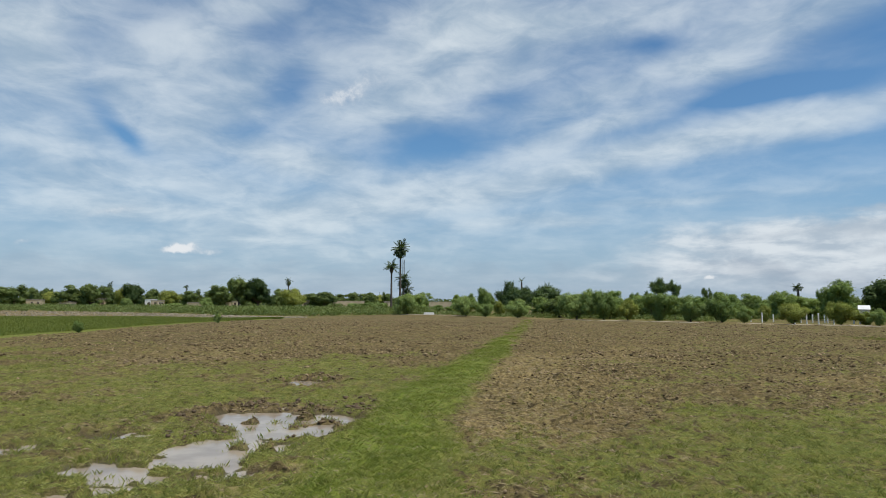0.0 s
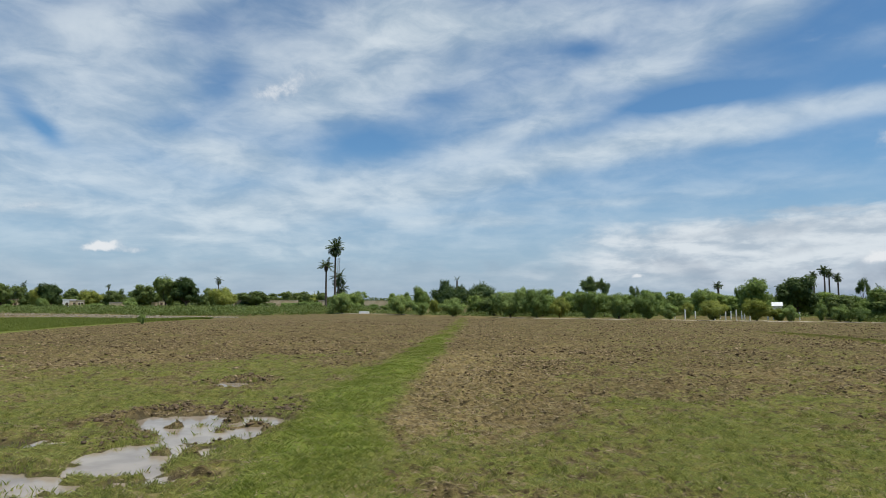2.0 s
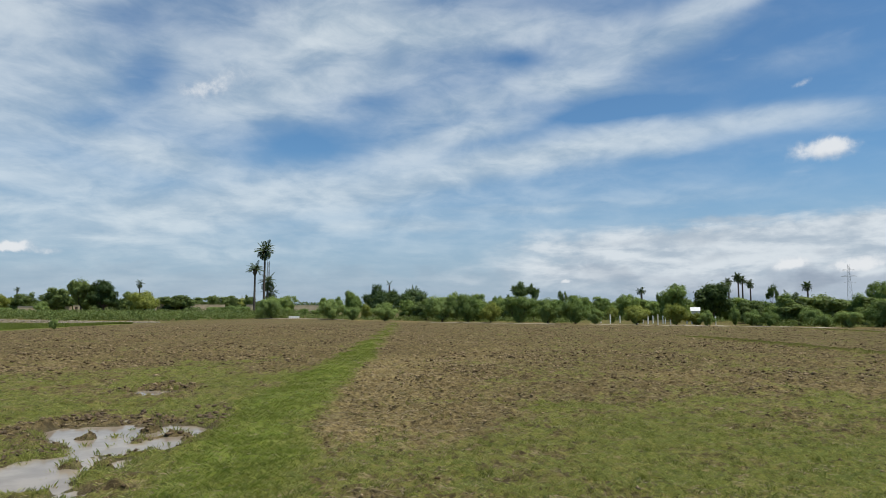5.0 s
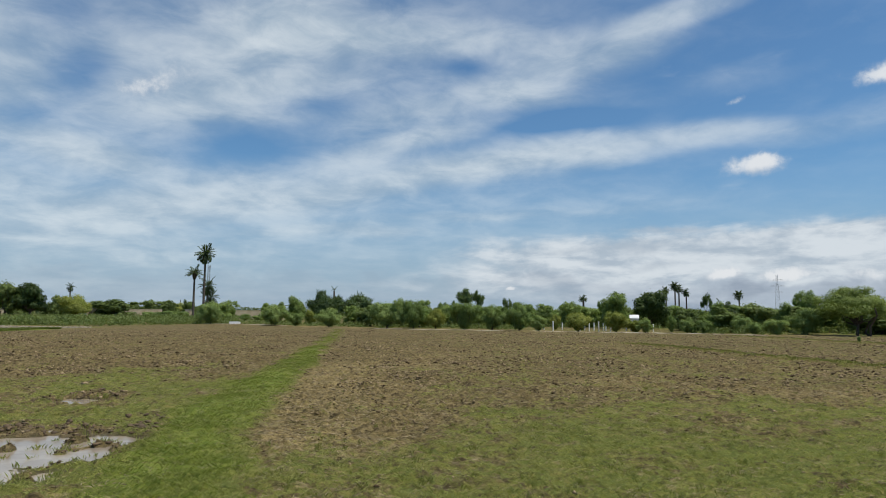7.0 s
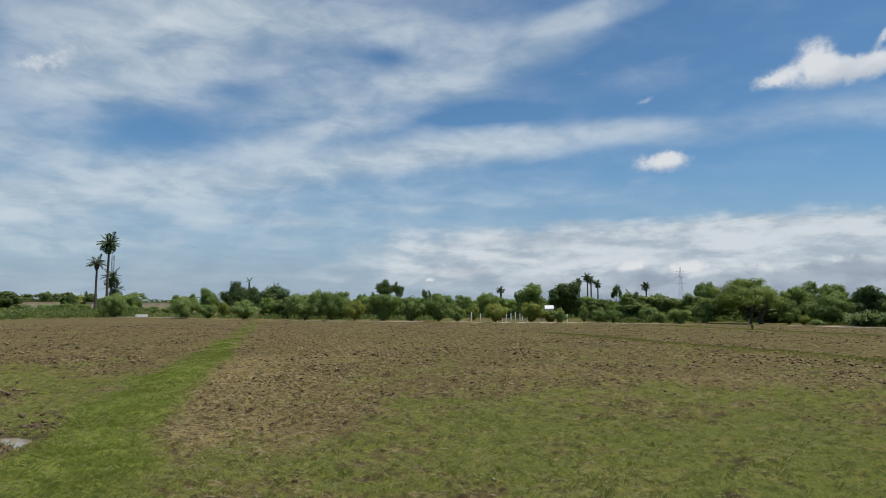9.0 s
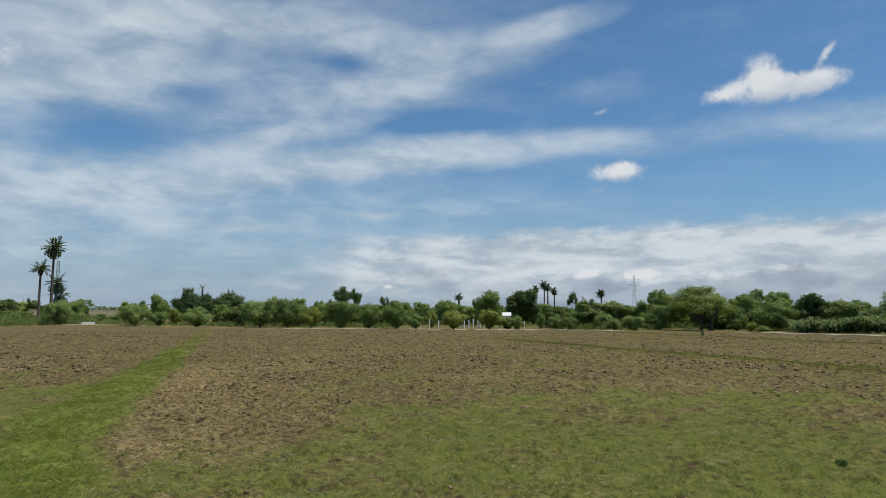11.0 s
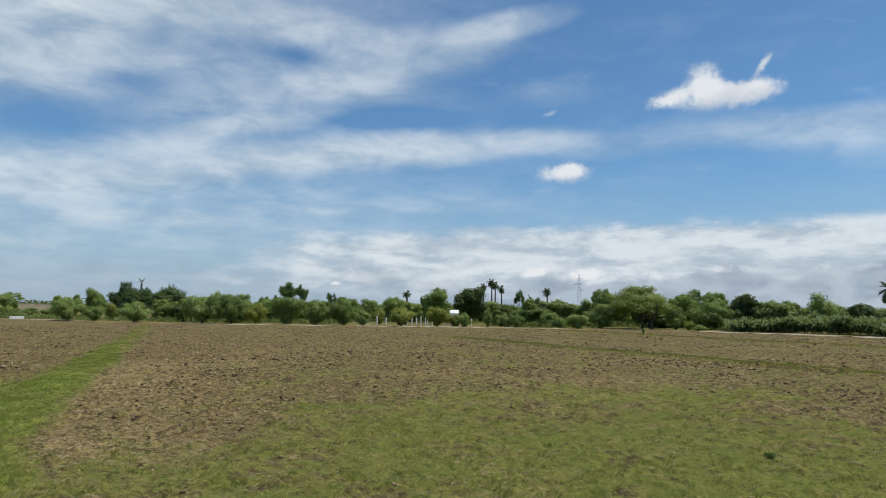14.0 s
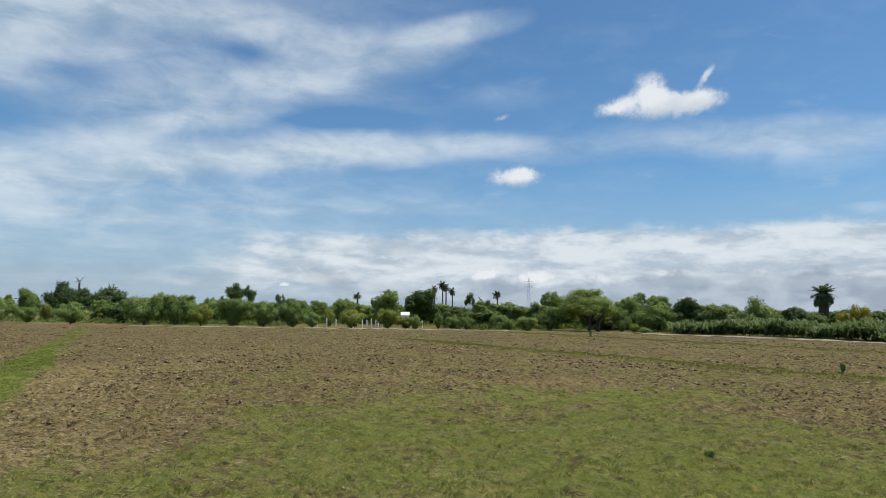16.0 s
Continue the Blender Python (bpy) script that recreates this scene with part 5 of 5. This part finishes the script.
def fence_post(x, y, tall):
    global post_proto
    z = float(height(np.array([x]), np.array([y]))[0])
    if post_proto is None:
        bm = bmesh.new()
        vs = box(bm, -0.07, 0.07, -0.07, 0.07, -0.2, 1.0)
        bmesh.ops.bevel(bm, geom=list({e for v in vs for e in v.link_edges}), offset=0.018, segments=1, affect="EDGES")
        post_proto = tagged(new("fence_post", bm_mesh("fence_post", bm, M_POST)), "white-painted concrete fence post in the scrub", "fence post", "white fence posts")
        post_proto.matrix_basis = pose(x, y, z) @ Matrix.Diagonal((1, 1, tall, 1))
    else:
        s = post_proto.scale.copy()
        copy_thing(post_proto, pose(x, y, z, 0, 0, 15) @ Matrix.Diagonal((1, 1, tall, 1)) @ Matrix.Diagonal((1 / s[0], 1 / s[1], 1 / s[2], 1)))


for post_az, post_d, post_h in ((25.4, 98, 1.25), (25.7, 98, 1.2), (26.5, 92, 1.5), (27.3, 98, 1.2), (28.8, 93, 1.5), (29.2, 98, 1.25), (29.6, 93, 1.5), (30.0, 98, 1.25),
                                (30.4, 92, 1.55), (30.8, 98, 1.25), (31.0, 98, 1.2), (31.4, 93, 1.25), (32.7, 98, 1.2), (34.9, 95, 1.25)):
    fence_post(post_d * math.sin(radians(post_az)), post_d * math.cos(radians(post_az)), 0.88 * post_h)


def bar(a, b, r):
    return tube([a, b], [r, r], 4)


def lattice(name, x, y, tall, foot, top, bays, thick, arms, label, category, turn=45.0):
    """A four-legged lattice tower with braces and cross arms."""
    thing = tagged(new(name), label, category)
    thing.matrix_basis = pose(x, y, -0.3, 0, 0, turn)

    def at(k, c):
        h = foot / 2 + (top / 2 - foot / 2) * min(1, k * 1.15)
        return (h * c[0], h * c[1], tall * k)
    cs = ((-1, -1), (1, -1), (1, 1), (-1, 1))
    legs = [bar(at(i / bays, c), at((i + 1) / bays, c), thick) for c in cs for i in range(bays)]
    part("legs", mesh_from("legs", *join(legs), M_STEEL), thing)
    br = []
    for i in range(bays):
        for c, d in zip(cs, cs[1:] + cs[:1]):
            br += [bar(at(i / bays, c), at((i + 1) / bays, d), thick * 0.55), bar(at(i / bays, d), at((i + 1) / bays, c), thick * 0.55), bar(at(i / bays, c), at(i / bays, d), thick * 0.5)]
    part("brace", mesh_from("brace", *join(br), M_STEEL), thing)
    for k, half in arms:
        z = tall * k
        bs = []
        for s in (-1, 1):
            for q in (-1, 1):
                bs += [bar((0, q * top / 2, z), (s * half, 0, z), thick * 0.7), bar((0, q * top / 2, z + half * 0.25), (s * half, 0, z), thick * 0.6)]
        part("cross_arm", mesh_from("cross_arm", *join(bs), M_STEEL), thing)
    return thing


lattice("power_pylon", 419, 429, 36.3, 5.0, 1.2, 9, 0.085, ((0.60, 4.5), (0.74, 5.5), (0.88, 4.5)), "grey steel lattice power pylon beyond the trees", "pylon", -44)
lattice("power_pylon", 1340, 674, 40.0, 6.5, 1.6, 7, 0.2, ((0.62, 4.5), (0.76, 5.5), (0.9, 4.5)), "far grey steel lattice power pylon", "pylon", -60)
lattice("telecom_mast", -24.6, 399.2, 29.8, 1.6, 1.2, 16, 0.09, (), "slim grey lattice telecom mast behind palms", "mast", 10)

pole = tagged(new("utility_pole", mesh_from("utility_pole", *tube([(0, 0, -0.3), (0, 0, 4), (0, 0, 8.0)], [0.16, 0.14, 0.11], 8), M_BARK, True)), "plain wooden utility pole in the village", "pole")
pole.location = (-33.9, 343.3, 0)

bm = bmesh.new()
slab_v = box(bm, -1.0, 1.0, -0.5, 0.5, -0.15, 0.48)
bmesh.ops.bevel(bm, geom=list({e for v in slab_v for e in v.link_edges}), offset=0.04, segments=2, affect="EDGES")
slab = tagged(new("concrete_slab", bm_mesh("concrete_slab", bm, M_WHITE)), "white concrete slab lying at the field edge", "slab")
slab.matrix_basis = pose(-2.7, 125.2, float(height(np.array([-2.7]), np.array([125.2]))[0]), 0, 0, 2)

plant(bush, -27.8, 49.0, 0.9, 0.75, "small dark weed clump on the field edge")
plant(bush, -25.3, 72.0, 1.1, 0.8, "small dark weed clump on the field edge")

plant(bush, 10.3, 6.2, 0.13, 0.16, "tiny dark weed in the near grass")
plant(bush, 30.3, 12.0, 0.42, 0.24, "small weed standing in the ploughed soil")
plant(bush, 51.6, 43.8, 0.60, 0.28, "small sapling standing in the ploughed soil")
twig_v, twig_f = join([tube([(0, 0, 0.0), (0.04, 0.02, 0.09), (0.05, 0.05, 0.17)], [0.008, 0.007, 0.003], 5), tube([(0.04, 0.02, 0.09), (0.09, 0.0, 0.13)], [0.005, 0.002], 4)])
twig = tagged(new("dry_twig", mesh_from("dry_twig", twig_v, twig_f, M_STRAW)), "pale dry twig standing in the grass", "twig")
twig.location = (8.9, 4.5, float(height(np.array([8.9]), np.array([4.5]))[0]))


# ---- scrub, cane and far woods ----
def scrub(name, rng, x, y, tall, size, material, label, category, per=26):
    """Low leafy undergrowth: a spray of leaves round each place."""
    n = len(x)
    z = height(x, y)
    h = tall * rng.uniform(0.45, 1.25, n)
    c = np.stack([x, y, z], 1)[:, None] + rng.normal(0, 0.42, (n, per, 3)) * h[:, None, None]
    c[..., 2] = z[:, None] + np.abs(rng.random((n, per))) * h[:, None]
    nr = rng.normal(size=(n * per, 3)) + np.array((0, 0, 0.6))
    nr /= np.linalg.norm(nr, axis=1, keepdims=True)
    v, f = leaves(rng, c.reshape(-1, 3), nr, size)
    return tagged(new(name, mesh_from(name, v, f, material)), label, category, kind="stuff")


def build_scrub():
    rng = np.random.default_rng(31)
    az = rng.uniform(-6, 60, 1500)
    d = np.interp(az, (-6, 23, 25, 36, 38, 60), (7, 7, 30, 30, 5, 5)) + 8 * step(az, 46, 47) * (1 - step(az, 53, 54))
    r = np.interp(az, EDGE_AZ, EDGE_D) + d + 24 * rng.random(1500) ** 1.2
    a = np.radians(az)
    scrub("undergrowth", rng, r * np.sin(a), r * np.cos(a), 0.8, 0.17, M_LEAF["scrub"], "mixed green undergrowth below the tree belt", "undergrowth", 18)
    az = rng.uniform(14, 60, 420)
    r = np.interp(az, EDGE_AZ, EDGE_D) + 18 + 36 * rng.random(420) + 20 * step(az, 22, 24) * (1 - step(az, 36, 38))
    a = np.radians(az)
    scrub("thicket", rng, r * np.sin(a), r * np.cos(a), 2.6, 0.34, M_LEAF["back"], "dense dark thicket filling the tree belt", "thicket", 46)
    az = rng.uniform(-40, -1, 2400)
    r = np.interp(az, (-40, -24.4, -18.7, -12, -1), (205, 148, 120, 112, 132)) + 100 * rng.random(2400) ** 1.3
    a = np.radians(az)
    scrub("scrub_band", rng, r * np.sin(a), r * np.cos(a), 1.35, 0.20, M_LEAF["scrub"], "dark green scrub band before the village", "scrub", 26)
    az = rng.uniform(-38, -14, 60000)
    lo, hi = np.interp(az, EDGE_AZ, EDGE_D), np.interp(az, (-50, -34.6, -18.7, -14), (140, 119, 100, 98))
    r = lo + 3 + np.maximum(hi - lo - 4, 0) * rng.random(60000)
    a = np.radians(az)
    blades("green_crop", rng, r * np.sin(a), r * np.cos(a), 0.20, 0.05, M_CROP, "green low crop beyond the field edge", 0.6)


build_scrub()


def build_cane():
    """A stand of tall cane along the sandy track."""
    rng = np.random.default_rng(41)
    n = 2600
    az = rng.uniform(56.2, 84, n)
    r = np.interp(az, (56, 60, 66.4, 71.3, 84), (88, 87, 81.5, 77, 75)) + 7 * rng.random(n) ** 1.3
    x, y = r * np.sin(np.radians(az)), r * np.cos(np.radians(az))
    z = height(x, y)
    vs = []
    for k in range(9):
        h = rng.uniform(1.1, 1.9, n) * np.interp(az, (56, 62, 84), (0.75, 0.9, 1.05)) * (0.10 + 1.7 * fbm(x, y, 2.2, 44, 3))
        b = np.stack([x, y, z + h * (0.2 + 0.75 * k / 9)], 1)
        a = rng.uniform(0, 2 * math.pi, n)
        o = np.stack([np.cos(a), np.sin(a), rng.uniform(0.1, 1.3, n)], 1) * rng.uniform(0.3, 0.6, n)[:, None]
        tip = b + o * 1.5 - np.array((0, 0, 1.0)) * rng.uniform(0.15, 0.6, n)[:, None]
        sd = np.stack([-np.sin(a), np.cos(a), np.zeros(n)], 1) * 0.10
        vs.append(np.stack([b - sd * 0.5, b + o - sd, tip, b + o + sd], 1))
    v = np.concatenate(vs).reshape(-1, 3)
    tagged(new("cane_stand", mesh_from("cane_stand", v, np.arange(len(v)).reshape(-1, 4), M_LEAF["crop"])), "dense stand of tall green cane by the track", "cane", kind="stuff")


build_cane()


def build_woods():
    """Far tree line all round the plain."""
    rng = np.random.default_rng(51)
    n = 900
    az = np.concatenate([rng.uniform(-48, 84, 700), rng.uniform(84, 312, 200)])
    r = rng.uniform(330, 620, n)
    tall = rng.uniform(3.2, 6.2, n) * np.where(az > 84, 1.5, 1.0)
    x, y = r * np.sin(np.radians(az)), r * np.cos(np.radians(az))
    lobes = np.stack([x, y, tall * 0.42, tall * rng.uniform(0.6, 1.4, n), tall * 0.8, tall * 0.55], 1)
    v, f = lobes_leaves(rng, lobes, 42000, 1.1, 0.5, 1.5, 0.4)
    tagged(new("far_woods", mesh_from("far_woods", v, f, M_LEAF["far"])), "hazy far line of trees along the horizon", "woods", kind="stuff")


build_woods()
